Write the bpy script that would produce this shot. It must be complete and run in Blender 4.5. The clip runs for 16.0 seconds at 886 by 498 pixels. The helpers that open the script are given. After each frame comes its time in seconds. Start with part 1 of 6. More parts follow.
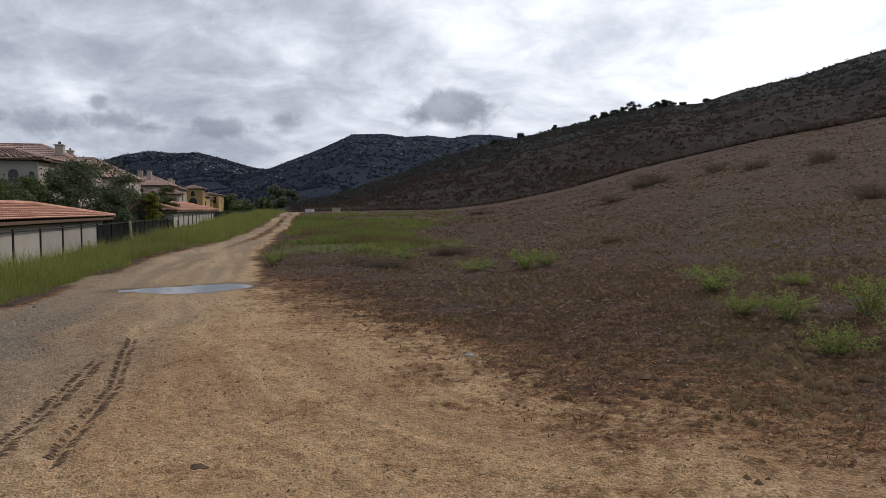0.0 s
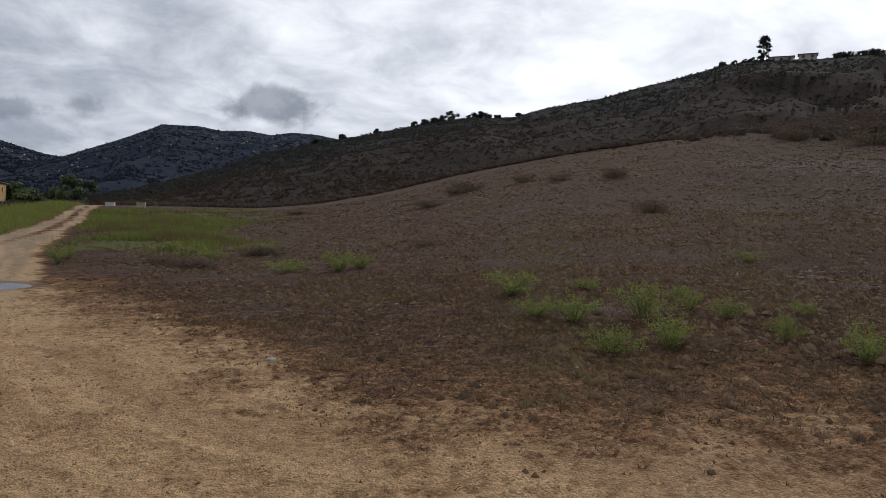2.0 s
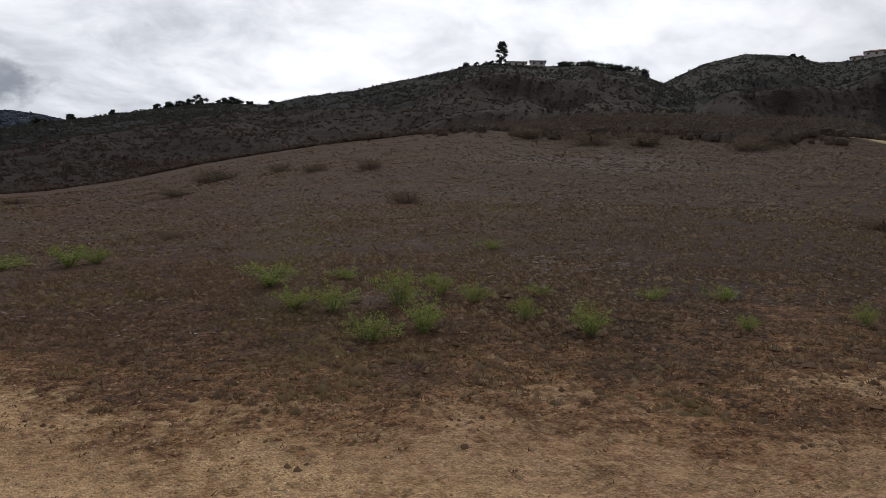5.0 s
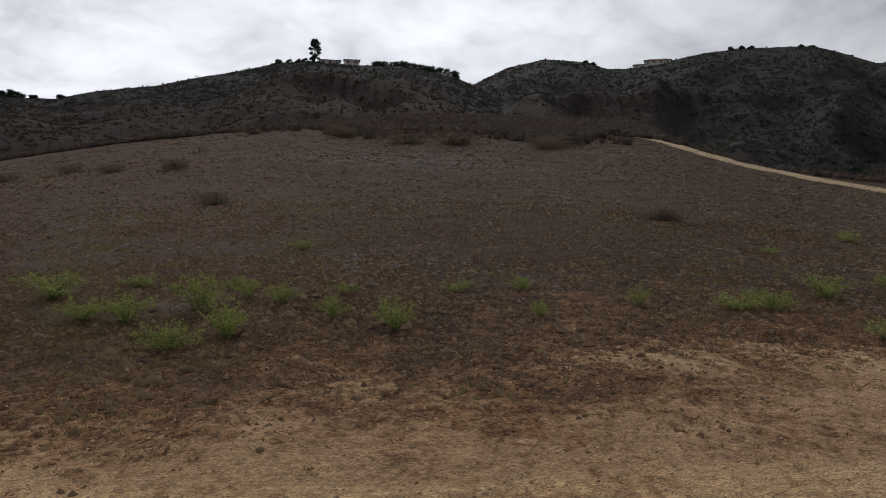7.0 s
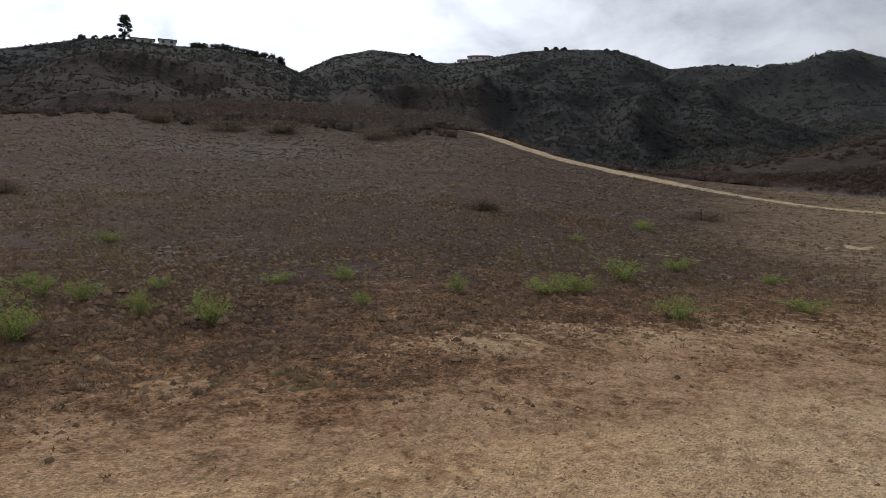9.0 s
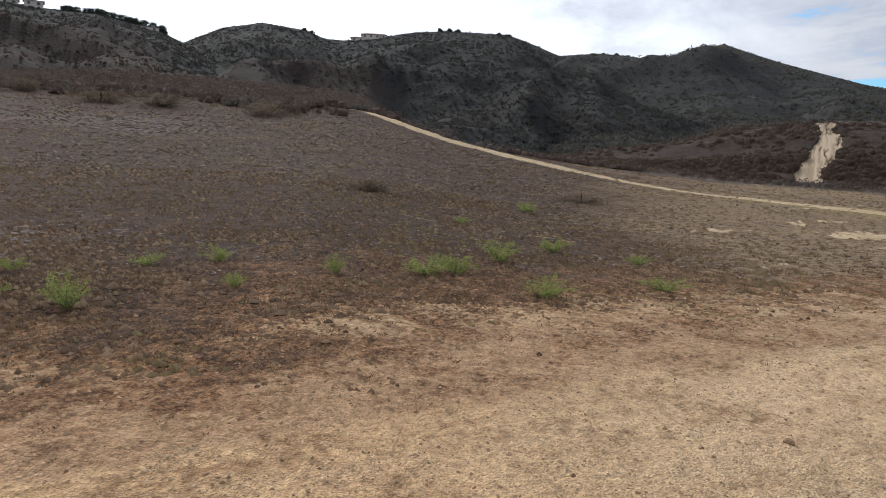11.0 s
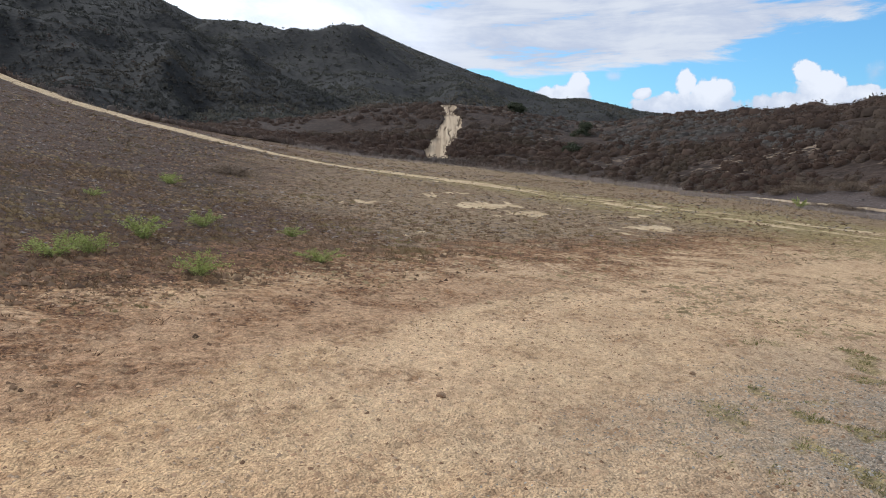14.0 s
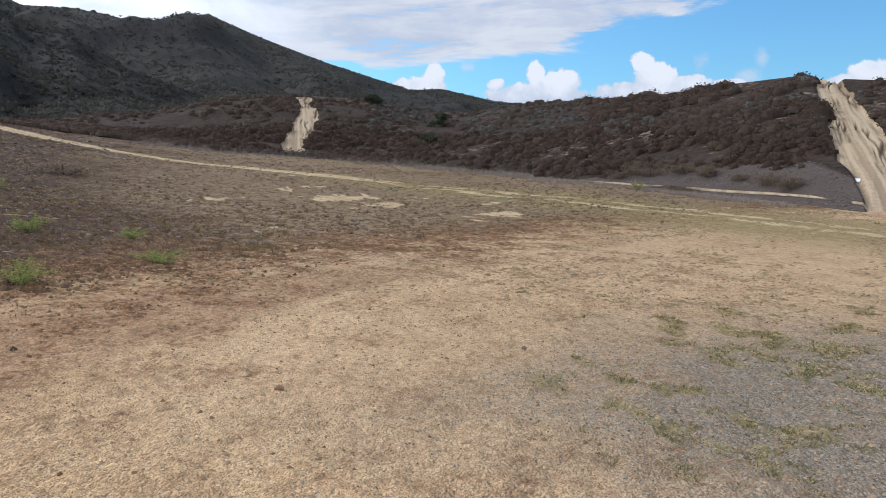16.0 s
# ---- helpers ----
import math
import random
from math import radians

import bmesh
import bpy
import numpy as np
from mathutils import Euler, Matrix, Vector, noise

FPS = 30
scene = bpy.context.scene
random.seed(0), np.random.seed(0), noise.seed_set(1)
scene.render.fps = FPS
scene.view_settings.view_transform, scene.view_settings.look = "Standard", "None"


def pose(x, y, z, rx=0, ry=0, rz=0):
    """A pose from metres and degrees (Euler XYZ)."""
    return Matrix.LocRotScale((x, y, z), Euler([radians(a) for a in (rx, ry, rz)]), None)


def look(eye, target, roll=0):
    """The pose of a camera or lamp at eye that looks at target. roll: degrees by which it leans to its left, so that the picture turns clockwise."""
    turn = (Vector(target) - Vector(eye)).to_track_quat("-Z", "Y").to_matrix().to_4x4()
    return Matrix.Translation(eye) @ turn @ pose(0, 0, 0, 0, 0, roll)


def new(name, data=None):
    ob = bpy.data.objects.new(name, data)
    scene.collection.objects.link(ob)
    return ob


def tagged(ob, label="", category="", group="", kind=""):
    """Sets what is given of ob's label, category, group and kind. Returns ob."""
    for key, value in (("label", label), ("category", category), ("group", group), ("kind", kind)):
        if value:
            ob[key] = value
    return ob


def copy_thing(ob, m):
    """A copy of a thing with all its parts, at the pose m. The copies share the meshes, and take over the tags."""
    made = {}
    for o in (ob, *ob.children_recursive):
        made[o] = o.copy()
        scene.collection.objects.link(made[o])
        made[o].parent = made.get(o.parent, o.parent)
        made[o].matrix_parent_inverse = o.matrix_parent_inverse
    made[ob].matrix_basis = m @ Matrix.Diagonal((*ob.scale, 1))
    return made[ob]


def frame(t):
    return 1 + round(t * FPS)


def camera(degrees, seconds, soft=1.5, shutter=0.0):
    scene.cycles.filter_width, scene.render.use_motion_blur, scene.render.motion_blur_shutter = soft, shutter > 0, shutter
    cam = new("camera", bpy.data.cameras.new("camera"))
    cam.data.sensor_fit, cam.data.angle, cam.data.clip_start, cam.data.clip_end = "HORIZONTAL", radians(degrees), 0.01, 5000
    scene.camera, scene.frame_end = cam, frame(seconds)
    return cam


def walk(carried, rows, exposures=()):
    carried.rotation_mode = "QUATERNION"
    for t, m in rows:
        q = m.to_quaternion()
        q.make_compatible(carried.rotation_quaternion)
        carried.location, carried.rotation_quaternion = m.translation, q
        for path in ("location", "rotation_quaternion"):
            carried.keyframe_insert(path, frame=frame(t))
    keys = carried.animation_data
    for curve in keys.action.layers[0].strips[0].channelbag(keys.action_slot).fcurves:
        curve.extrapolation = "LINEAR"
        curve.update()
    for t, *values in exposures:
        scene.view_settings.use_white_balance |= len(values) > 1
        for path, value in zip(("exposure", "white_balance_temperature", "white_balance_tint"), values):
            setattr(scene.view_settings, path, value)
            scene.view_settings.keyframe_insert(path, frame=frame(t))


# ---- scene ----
cam = camera(64.06, 16.0, soft=0.8)
PATH = [
    (0.0, 0.0, -0.0, 1.598, 86.8, 0.0, -0.0),
    (0.5, 0.044, -0.031, 1.584, 86.06, -0.94, -3.54),
    (1.0, 0.1, -0.046, 1.59, 86.26, -2.27, -5.66),
    (1.5, 0.161, -0.014, 1.598, 86.66, -2.29, -10.71),
    (2.0, 0.138, 0.007, 1.607, 87.23, -2.08, -14.44),
    (2.5, 0.134, 0.074, 1.606, 88.05, -1.99, -19.09),
    (3.0, 0.081, 0.071, 1.597, 87.87, -2.28, -21.82),
    (3.5, 0.061, 0.099, 1.583, 87.62, -2.39, -24.09),
    (4.0, 0.085, 0.072, 1.605, 87.34, -3.37, -27.61),
    (4.5, 0.11, 0.062, 1.602, 87.18, -2.96, -30.78),
    (7.0, 0.246, -0.119, 1.599, 87.48, -0.78, -48.45),
    (7.5, 0.25, -0.16, 1.59, 87.27, -1.06, -52.45),
    (8.0, 0.247, -0.183, 1.599, 87.05, -1.14, -56.79),
    (8.5, 0.27, -0.192, 1.59, 86.94, -0.9, -60.31),
    (11.0, 0.327, -0.435, 1.613, 85.49, -1.51, -70.72),
    (11.5, 0.401, -0.467, 1.613, 84.45, -1.75, -77.69),
    (12.0, 0.448, -0.399, 1.619, 84.49, -0.55, -83.42),
    (12.5, 0.483, -0.349, 1.618, 84.8, -1.41, -87.74),
    (13.0, 0.532, -0.317, 1.607, 84.74, -0.72, -92.91),
    (13.5, 0.525, -0.329, 1.589, 84.39, -0.84, -97.82),
    (14.0, 0.499, -0.343, 1.599, 84.17, -2.23, -98.54),
    (14.5, 0.443, -0.417, 1.593, 83.22, -1.32, -100.2),
    (15.0, 0.401, -0.452, 1.596, 83.11, -1.26, -103.43),
    (15.5, 0.363, -0.492, 1.603, 83.16, -0.94, -107.11),
    (16.0, 0.315, -0.549, 1.603, 83.78, -0.58, -109.65),
]
walk(cam, [(t, pose(x, y, z, rx, ry, rz)) for t, x, y, z, rx, ry, rz in PATH],
     exposures=[(0.0, -0.56, 6300, 10), (2.0, -0.72, 6300, 10), (4.5, -0.72, 6450, 10), (7.0, -0.88, 6400, 10), (8.0, -0.72, 6250, 10), (11.0, 0.18, 6080, 10), (12.5, 0.36, 5980, 10), (16.0, 0.30, 5800, 10)])

# ---------- sky and sun ----------
SUN_AZ, SUN_EL = 48.0, 38.0
world = bpy.data.worlds.new("world")
scene.world = world
world.use_nodes = True
wt = world.node_tree
wt.nodes.clear()


class Net:
    """Short hand for building node trees."""

    def __init__(self, tree):
        self.tree = tree

    def add(self, kind, **inputs):
        node = self.tree.nodes.new(kind)
        for key, value in inputs.items():
            self.put(node, key, value)
        return node

    def put(self, node, key, value):
        sock = node.inputs[int(key[1:])] if key[0] == "i" and key[1:].isdigit() else node.inputs[key.replace("_", " ")]
        if isinstance(value, bpy.types.NodeSocket):
            self.tree.links.new(value, sock)
        else:
            sock.default_value = value

    def math(self, op, a, b=0.0, c=0.0):
        node = self.add("ShaderNodeMath", i0=a, i1=b, i2=c)
        node.operation = op
        return node.outputs[0]

    def ramp(self, v, a, b, lo=0.0, hi=1.0):
        node = self.add("ShaderNodeMapRange", i0=v, i1=a, i2=b, i3=lo, i4=hi)
        node.interpolation_type = "SMOOTHSTEP"
        return node.outputs[0]

    def mix(self, fac, a, b):
        node = self.add("ShaderNodeMix")
        node.data_type = "RGBA"
        self.put(node, "i0", fac)
        self.put(node, "i6", a)
        self.put(node, "i7", b)
        return node.outputs[2]

    def noise(self, vec, scale, detail=4.0, rough=0.55, distort=0.0):
        node = self.add("ShaderNodeTexNoise", Scale=scale, Detail=detail, Roughness=rough, Distortion=distort)
        if vec is not None:
            self.put(node, "Vector", vec)
        return node.outputs["Fac"]

    def dot(self, vec, v):
        node = self.add("ShaderNodeVectorMath", i0=vec, i1=v)
        node.operation = "DOT_PRODUCT"
        return node.outputs["Value"]

    def vec(self, x, y, z):
        return self.add("ShaderNodeCombineXYZ", X=x, Y=y, Z=z).outputs[0]


def bearing(az, el=0.0):
    a, e = radians(az), radians(el)
    return (math.sin(a) * math.cos(e), math.cos(a) * math.cos(e), math.sin(e))


def rgb(r, g, b):
    return (r, g, b, 1.0)


W = Net(wt)
sky = wt.nodes.new("ShaderNodeTexSky")
sky.sky_type = "NISHITA"
sky.sun_disc = False
sky.sun_elevation = radians(SUN_EL)
sky.sun_rotation = radians(SUN_AZ)
way = W.add("ShaderNodeTexCoord").outputs["Generated"]
sep = W.add("ShaderNodeSeparateXYZ", Vector=way)
dx, dy, dz = sep.outputs
up = W.math("ADD", W.math("MAXIMUM", dz, 0.0), 0.32)
sheet = W.vec(W.math("DIVIDE", dx, up), W.math("DIVIDE", dy, up), 0.0)
DEG = 180 / math.pi
az_deg = W.math("MULTIPLY", W.math("ARCTAN2", dx, dy), DEG)
el_deg = W.math("MULTIPLY", W.math("ARCSINE", dz), DEG)
open_sky = W.ramp(W.dot(way, bearing(122)), 0.74, 0.97)
n_sheet = W.noise(sheet, 1.7, 7.0, 0.58, 0.5)
n_fine = W.noise(sheet, 4.5, 6.0, 0.6, 0.4)
fray_1 = W.math("SUBTRACT", W.noise(way, 26.0, 6.0, 0.6, 0.3), 0.5)
fray_2 = W.math("SUBTRACT", W.noise(way, 80.0, 5.0, 0.6), 0.5)


def blobs(rows, rough=1.0):
    """Rounded cloud heads: bearing, elevation and half sizes in degrees. About 0 at the rim, 1 in the middle."""
    best = None
    for a, e, ra, re in rows:
        u = W.math("DIVIDE", W.math("SUBTRACT", az_deg, a), ra)
        v = W.math("DIVIDE", W.math("SUBTRACT", el_deg, e), re)
        d = W.math("SUBTRACT", 1.0, W.math("SQRT", W.math("ADD", W.math("MULTIPLY", u, u), W.math("MULTIPLY", v, v))))
        best = d if best is None else W.math("MAXIMUM", best, d)
    return W.math("ADD", best, W.math("ADD", W.math("MULTIPLY", fray_1, 1.5 * rough), W.math("MULTIPLY", fray_2, 0.9 * rough)))


# the sheet breaks off along a slanting, streaky edge
edge = W.math("ADD", 8.6, W.math("ADD", W.math("MULTIPLY", W.math("MAXIMUM", W.math("SUBTRACT", az_deg, 106.0), 0.0), 0.075), W.math("MULTIPLY", W.math("MAXIMUM", W.math("SUBTRACT", az_deg, 118.0), 0.0), 0.20)))
streaks = W.noise(W.vec(W.math("MULTIPLY", az_deg, 0.10), W.math("SUBTRACT", W.math("MULTIPLY", el_deg, 0.62), W.math("MULTIPLY", az_deg, 0.02)), 0.0), 1.0, 7.0, 0.62, 0.35)
over_edge = W.add("ShaderNodeClamp", Value=W.math("MULTIPLY", W.math("SUBTRACT", el_deg, edge), 0.45), Min=-0.9, Max=0.55)
cover = W.math("ADD", over_edge.outputs[0], W.math("MULTIPLY", W.math("SUBTRACT", streaks, 0.5), 3.4))
cover = W.math("ADD", cover, W.ramp(az_deg, 82.0, 97.0, 3.0, 0.0))
m_sheet = W.ramp(cover, -0.20, 0.36)
# heaped clouds low over the far hills
heap = blobs([(106.4, 6.3, 1.1, 1.0), (108.9, 7.5, 0.9, 1.3), (108.2, 6.4, 2.0, 1.1), (116.9, 7.7, 0.8, 1.1), (118.8, 6.8, 1.8, 1.3), (117.2, 6.0, 4.6, 1.0), (113.8, 6.9, 0.8, 0.5),
              (124.9, 8.4, 1.0, 0.9), (126.0, 7.2, 2.1, 1.2), (128.5, 6.8, 1.7, 0.8), (125.5, 6.2, 5.2, 1.0), (131.2, 6.5, 1.5, 0.6), (140.4, 6.9, 1.9, 1.1), (138.6, 6.4, 1.5, 0.7), (144.0, 7.0, 2.6, 1.6), (152.0, 6.5, 5.0, 1.6)], 0.75)
m_heap = W.ramp(heap, 0.0, 0.22)
wisp = blobs([(129.2, 8.2, 0.9, 1.0), (133.3, 8.3, 0.6, 0.9), (111.5, 8.2, 0.8, 0.5), (132.5, 7.2, 1.2, 0.8)])
m_heap = W.math("MAXIMUM", m_heap, W.ramp(wisp, 0.0, 0.9, 0.0, 0.55))
mask = W.math("MAXIMUM", m_sheet, m_heap)
glow = W.ramp(W.dot(way, bearing(SUN_AZ, 26)), 0.35, 1.0)
tone = W.math("ADD", W.math("MULTIPLY", W.math("SUBTRACT", n_fine, 0.5), 1.15), W.math("MULTIPLY", W.math("SUBTRACT", n_sheet, 0.5), 1.3))
tone = W.math("ADD", tone, W.math("MULTIPLY", glow, 0.52))
tone = W.math("SUBTRACT", tone, W.ramp(W.dot(way, bearing(-35, 6)), 0.72, 1.0, 0.0, 0.07))
tone = W.ramp(W.math("ADD", tone, W.math("MULTIPLY", open_sky, 0.10)), -0.42, 1.02)
grey = W.mix(tone, rgb(0.52, 0.57, 0.68), rgb(1.88, 1.91, 1.98))
# one small dark cloud under the sheet
c0 = W.vec(dx, dy, W.math("MULTIPLY", dz, 2.9))
cv = W.add("ShaderNodeVectorMath", i0=c0, i1=(0.012, 0.99, 2.9 * 0.140))
cv.operation = "DISTANCE"
fray = W.math("ADD", W.math("MULTIPLY", W.math("SUBTRACT", W.noise(way, 11.0, 6.0, 0.6, 0.4), 0.5), 0.20), W.math("MULTIPLY", W.math("SUBTRACT", W.noise(way, 34.0, 5.0), 0.5), 0.06))
puff = W.ramp(W.math("ADD", cv.outputs["Value"], fray), 0.032, 0.085, 1.0, 0.0)
puff_col = W.mix(W.ramp(W.noise(way, 26.0, 4.0), 0.35, 0.65), rgb(0.33, 0.37, 0.46), rgb(0.54, 0.58, 0.66))
grey = W.mix(W.math("MULTIPLY", puff, 0.85), grey, puff_col)
# low grey bank over the far left mountain
bank = blobs([(-24.5, 6.5, 2.6, 0.9), (-22.3, 6.0, 2.0, 0.6), (-25.7, 7.6, 0.9, 0.7), (-17.5, 6.2, 3.4, 0.9), (-30.0, 6.0, 4.0, 1.1), (-12.5, 6.9, 1.6, 1.0)])
grey = W.mix(W.ramp(bank, -0.1, 0.8, 0.0, 0.62), grey, rgb(0.30, 0.34, 0.43))
heap_tone = W.ramp(W.math("ADD", W.math("MULTIPLY", heap, 0.35), W.math("ADD", W.math("MULTIPLY", fray_1, 1.2), W.math("MULTIPLY", W.math("SUBTRACT", el_deg, 6.4), 0.30))), -0.15, 0.55)
heap_col = W.mix(heap_tone, rgb(0.50, 0.53, 0.59), rgb(0.70, 0.70, 0.71))
blue = W.add("ShaderNodeVectorMath", i0=sky.outputs[0], i1=(0.070, 0.110, 0.128))
blue.operation = "MULTIPLY"
away = W.ramp(W.dot(way, bearing(125, 10)), 0.25, 0.88, 1.0, 0.56)
dimmed = W.add("ShaderNodeVectorMath", i0=grey)
dimmed.operation = "SCALE"
W.put(dimmed, "Scale", away)
thin_sheet = W.mix(W.ramp(W.math("ADD", streaks, W.math("MULTIPLY", W.math("SUBTRACT", n_fine, 0.5), 0.5)), 0.36, 0.66), rgb(0.45, 0.48, 0.55), rgb(0.60, 0.605, 0.62))
clouds = W.mix(W.ramp(az_deg, 84.0, 104.0), dimmed.outputs[0], thin_sheet)
clouds = W.mix(W.math("MULTIPLY", m_heap, W.ramp(az_deg, 96.0, 104.0)), clouds, heap_col)
full = W.mix(mask, blue.outputs[0], clouds)
bg = W.add("ShaderNodeBackground", Color=full, Strength=1.0)
out = W.add("ShaderNodeOutputWorld")
wt.links.new(bg.outputs[0], out.inputs[0])

sun = new("sun", bpy.data.lights.new("sun", "SUN"))
sun.data.energy, sun.data.angle, sun.data.color = 1.9, radians(5), (1.0, 0.93, 0.82)
sun.matrix_world = look(Vector(bearing(SUN_AZ, SUN_EL)) * 100, (0, 0, 0))

# ---------- shape of the land ----------
EYE_Z = 1.6


def vnoise(x, y, seed=0):
    """Smooth value noise in 0..1 on a unit lattice, for arrays."""
    x, y = np.asarray(x, float), np.asarray(y, float)
    xi, yi = np.floor(x).astype(np.int64), np.floor(y).astype(np.int64)
    fx, fy = x - xi, y - yi
    fx, fy = fx * fx * (3 - 2 * fx), fy * fy * (3 - 2 * fy)

    def h(a, b):
        n = (a * 374761393 + b * 668265263 + seed * 144269) & 0x7FFFFFFF
        n = ((n ^ (n >> 13)) * 1274126177) & 0x7FFFFFFF
        return ((n ^ (n >> 16)) & 0xFFFF) / 65535.0

    a, b, c, d = h(xi, yi), h(xi + 1, yi), h(xi, yi + 1), h(xi + 1, yi + 1)
    return (a * (1 - fx) + b * fx) * (1 - fy) + (c * (1 - fx) + d * fx) * fy


def fbm(x, y, octaves=4, seed=0, gain=0.5):
    """Sum of octaves, about -1..1."""
    total, amp, norm = 0.0, 1.0, 0.0
    for k in range(octaves):
        total = total + amp * (2 * vnoise(x * 2 ** k + 17.3 * k, y * 2 ** k - 9.1 * k, seed + k) - 1)
        norm += amp
        amp *= gain
    return total / norm


def step(v, a, b):
    u = np.clip((v - a) / (b - a), 0, 1)
    return u * u * (3 - 2 * u)


def smooth_interp(x, xs, ys):
    """Interpolation softened a little so that no kink shows."""
    w = 0.8
    return (np.interp(x - w, xs, ys) + 2 * np.interp(x, xs, ys) + np.interp(x + w, xs, ys)) / 4


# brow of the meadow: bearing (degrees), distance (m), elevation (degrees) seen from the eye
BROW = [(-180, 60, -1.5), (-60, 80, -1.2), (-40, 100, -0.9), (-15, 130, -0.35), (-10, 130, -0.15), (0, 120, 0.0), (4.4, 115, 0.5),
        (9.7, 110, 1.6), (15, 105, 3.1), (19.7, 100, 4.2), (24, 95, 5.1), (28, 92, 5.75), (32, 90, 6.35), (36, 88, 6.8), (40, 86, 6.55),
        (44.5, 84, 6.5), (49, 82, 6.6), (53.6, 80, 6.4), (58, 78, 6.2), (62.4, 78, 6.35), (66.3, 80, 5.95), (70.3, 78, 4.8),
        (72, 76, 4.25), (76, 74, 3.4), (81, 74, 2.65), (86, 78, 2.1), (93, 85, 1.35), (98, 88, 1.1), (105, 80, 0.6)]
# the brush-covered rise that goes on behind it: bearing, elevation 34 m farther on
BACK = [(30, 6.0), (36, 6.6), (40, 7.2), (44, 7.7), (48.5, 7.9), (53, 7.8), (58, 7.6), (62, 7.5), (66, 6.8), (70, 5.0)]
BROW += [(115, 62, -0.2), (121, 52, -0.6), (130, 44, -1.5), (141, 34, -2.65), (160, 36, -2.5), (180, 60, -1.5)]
ROAD_DIR = math.radians(-12.6)
DX, DY = math.sin(ROAD_DIR), math.cos(ROAD_DIR)


def along(x, y):
    """Metres along the road and metres to its left, from the standpoint."""
    return x * DX + y * DY, -x * DY + y * DX


def beside(s, lat, z=0.0):
    return Vector((s * DX - lat * DY, s * DY + lat * DX, z))


def road_edges(s):
    """The road's right and left edges, in metres to the left of its line."""
    return (np.interp(s, [-20, 16, 26, 31, 36, 50, 87, 110, 160], [0.3, 0.6, 0.87, 0.8, 0.38, -0.24, -1.1, -2.2, -5.0]),
            np.interp(s, [-20, 24, 27, 30, 34, 42, 68, 102, 160], [4.3, 4.35, 4.05, 3.45, 2.7, 2.05, 1.7, 1.0, -1.5]))


def brow(az):
    b = np.array(BROW)
    rc = smooth_interp(az, b[:, 0], b[:, 1])
    return rc, EYE_Z + rc * np.tan(np.radians(smooth_interp(az, b[:, 0], b[:, 2])))


PUDDLE = (-5.1, 14.0)


def puddle_shape(x, y):
    """Above 0 inside the puddle."""
    u, v = x - PUDDLE[0], y - PUDDLE[1]
    u, v = u - 0.12 * v, v - 0.30 * u
    return 1 - (u / 1.14) ** 2 - (v / (0.68 + 0.24 * np.sin(2.2 * u + 0.3))) ** 2 + 0.25 * fbm(x * 1.7, y * 1.7, 2, 5)


def ground_z(x, y):
    x, y = np.asarray(x, float), np.asarray(y, float)
    az, r = np.degrees(np.arctan2(x, y)), np.hypot(x, y)
    rc, zc = brow(az)
    q = np.minimum(r, rc) / rc
    z = np.where(zc > 0, zc * q ** 1.45, zc * q ** 1.2)
    fall = 0.16 * step(az, 4, 16) * (1 - step(az, 66, 92))
    over = np.maximum(r - rc, 0)
    rise = step(az, 31, 38) * (1 - step(az, 64, 69.5))
    top = EYE_Z + (rc + 34) * np.tan(np.radians(np.interp(az, [b[0] for b in BACK], [b[1] for b in BACK])))
    z = z + rise * ((top - zc) * step(over, -6, 40) * (over > 0) - 0.22 * np.maximum(over - 36, 0))
    z = z - np.minimum((1 - rise) * fall * over * over / (over + 12), np.maximum(zc + 3, 0) + 1)
    z = z - 0.02 * np.maximum(r - 140, 0) * (az < 2) * (az > -60) * (r < 1500)
    z = np.maximum(z, -8)
    # lots beside the road lie lower
    s, lat = along(x, y)
    z = z - 0.75 * step(lat, 4.4, 8.0) * (1 - step(lat, 90, 200)) * (s > -60)
    # unevenness: broad swells, then hummocks, less on the dirt
    far_k = np.clip(r / 40, 0, 1)
    z = z + 0.45 * far_k ** 2 * (1 - q ** 5) * fbm(x / 23, y / 23, 3, 2) + 0.05 * np.clip(r / 8, 0.15, 1) * fbm(x / 2.3, y / 2.3, 3, 3)
    z = z + 0.012 * fbm(x / 0.35, y / 0.35, 3, 9) * np.clip((14 - r) / 7, 0, 1)
    # wheel ruts of the road and the puddle's hollow
    right, left = road_edges(s)
    wheel = np.exp(-((lat - right - 0.74 * (left - right)) / 0.28) ** 2) + np.exp(-((lat - right - 0.27 * (left - right)) / 0.28) ** 2)
    z = z - 0.04 * wheel * step(s, 3, 16) * (np.abs(lat) < 6)
    pool = puddle_shape(x, y)
    z = z + (0.03 - z) * step(pool, -2.6, -0.4)
    return z - 0.05 * step(pool, -0.25, 0.5)
# ---------- end of shape ----------


# ---------- materials ----------
def material(name, rough=0.9, spec=0.2):
    m = bpy.data.materials.new(name)
    m.use_nodes = True
    n = Net(m.node_tree)
    bsdf = m.node_tree.nodes["Principled BSDF"]
    bsdf.inputs["Roughness"].default_value = rough
    bsdf.inputs["Specular IOR Level"].default_value = spec
    return m, n, bsdf


def coords(n):
    return n.add("ShaderNodeTexCoord").outputs["Object"]


def relief(n, bsdf, height, strength=0.5, distance=0.02):
    b = n.add("ShaderNodeBump", Strength=strength, Distance=distance, Height=height)
    n.put(bsdf, "Normal", b.outputs[0])


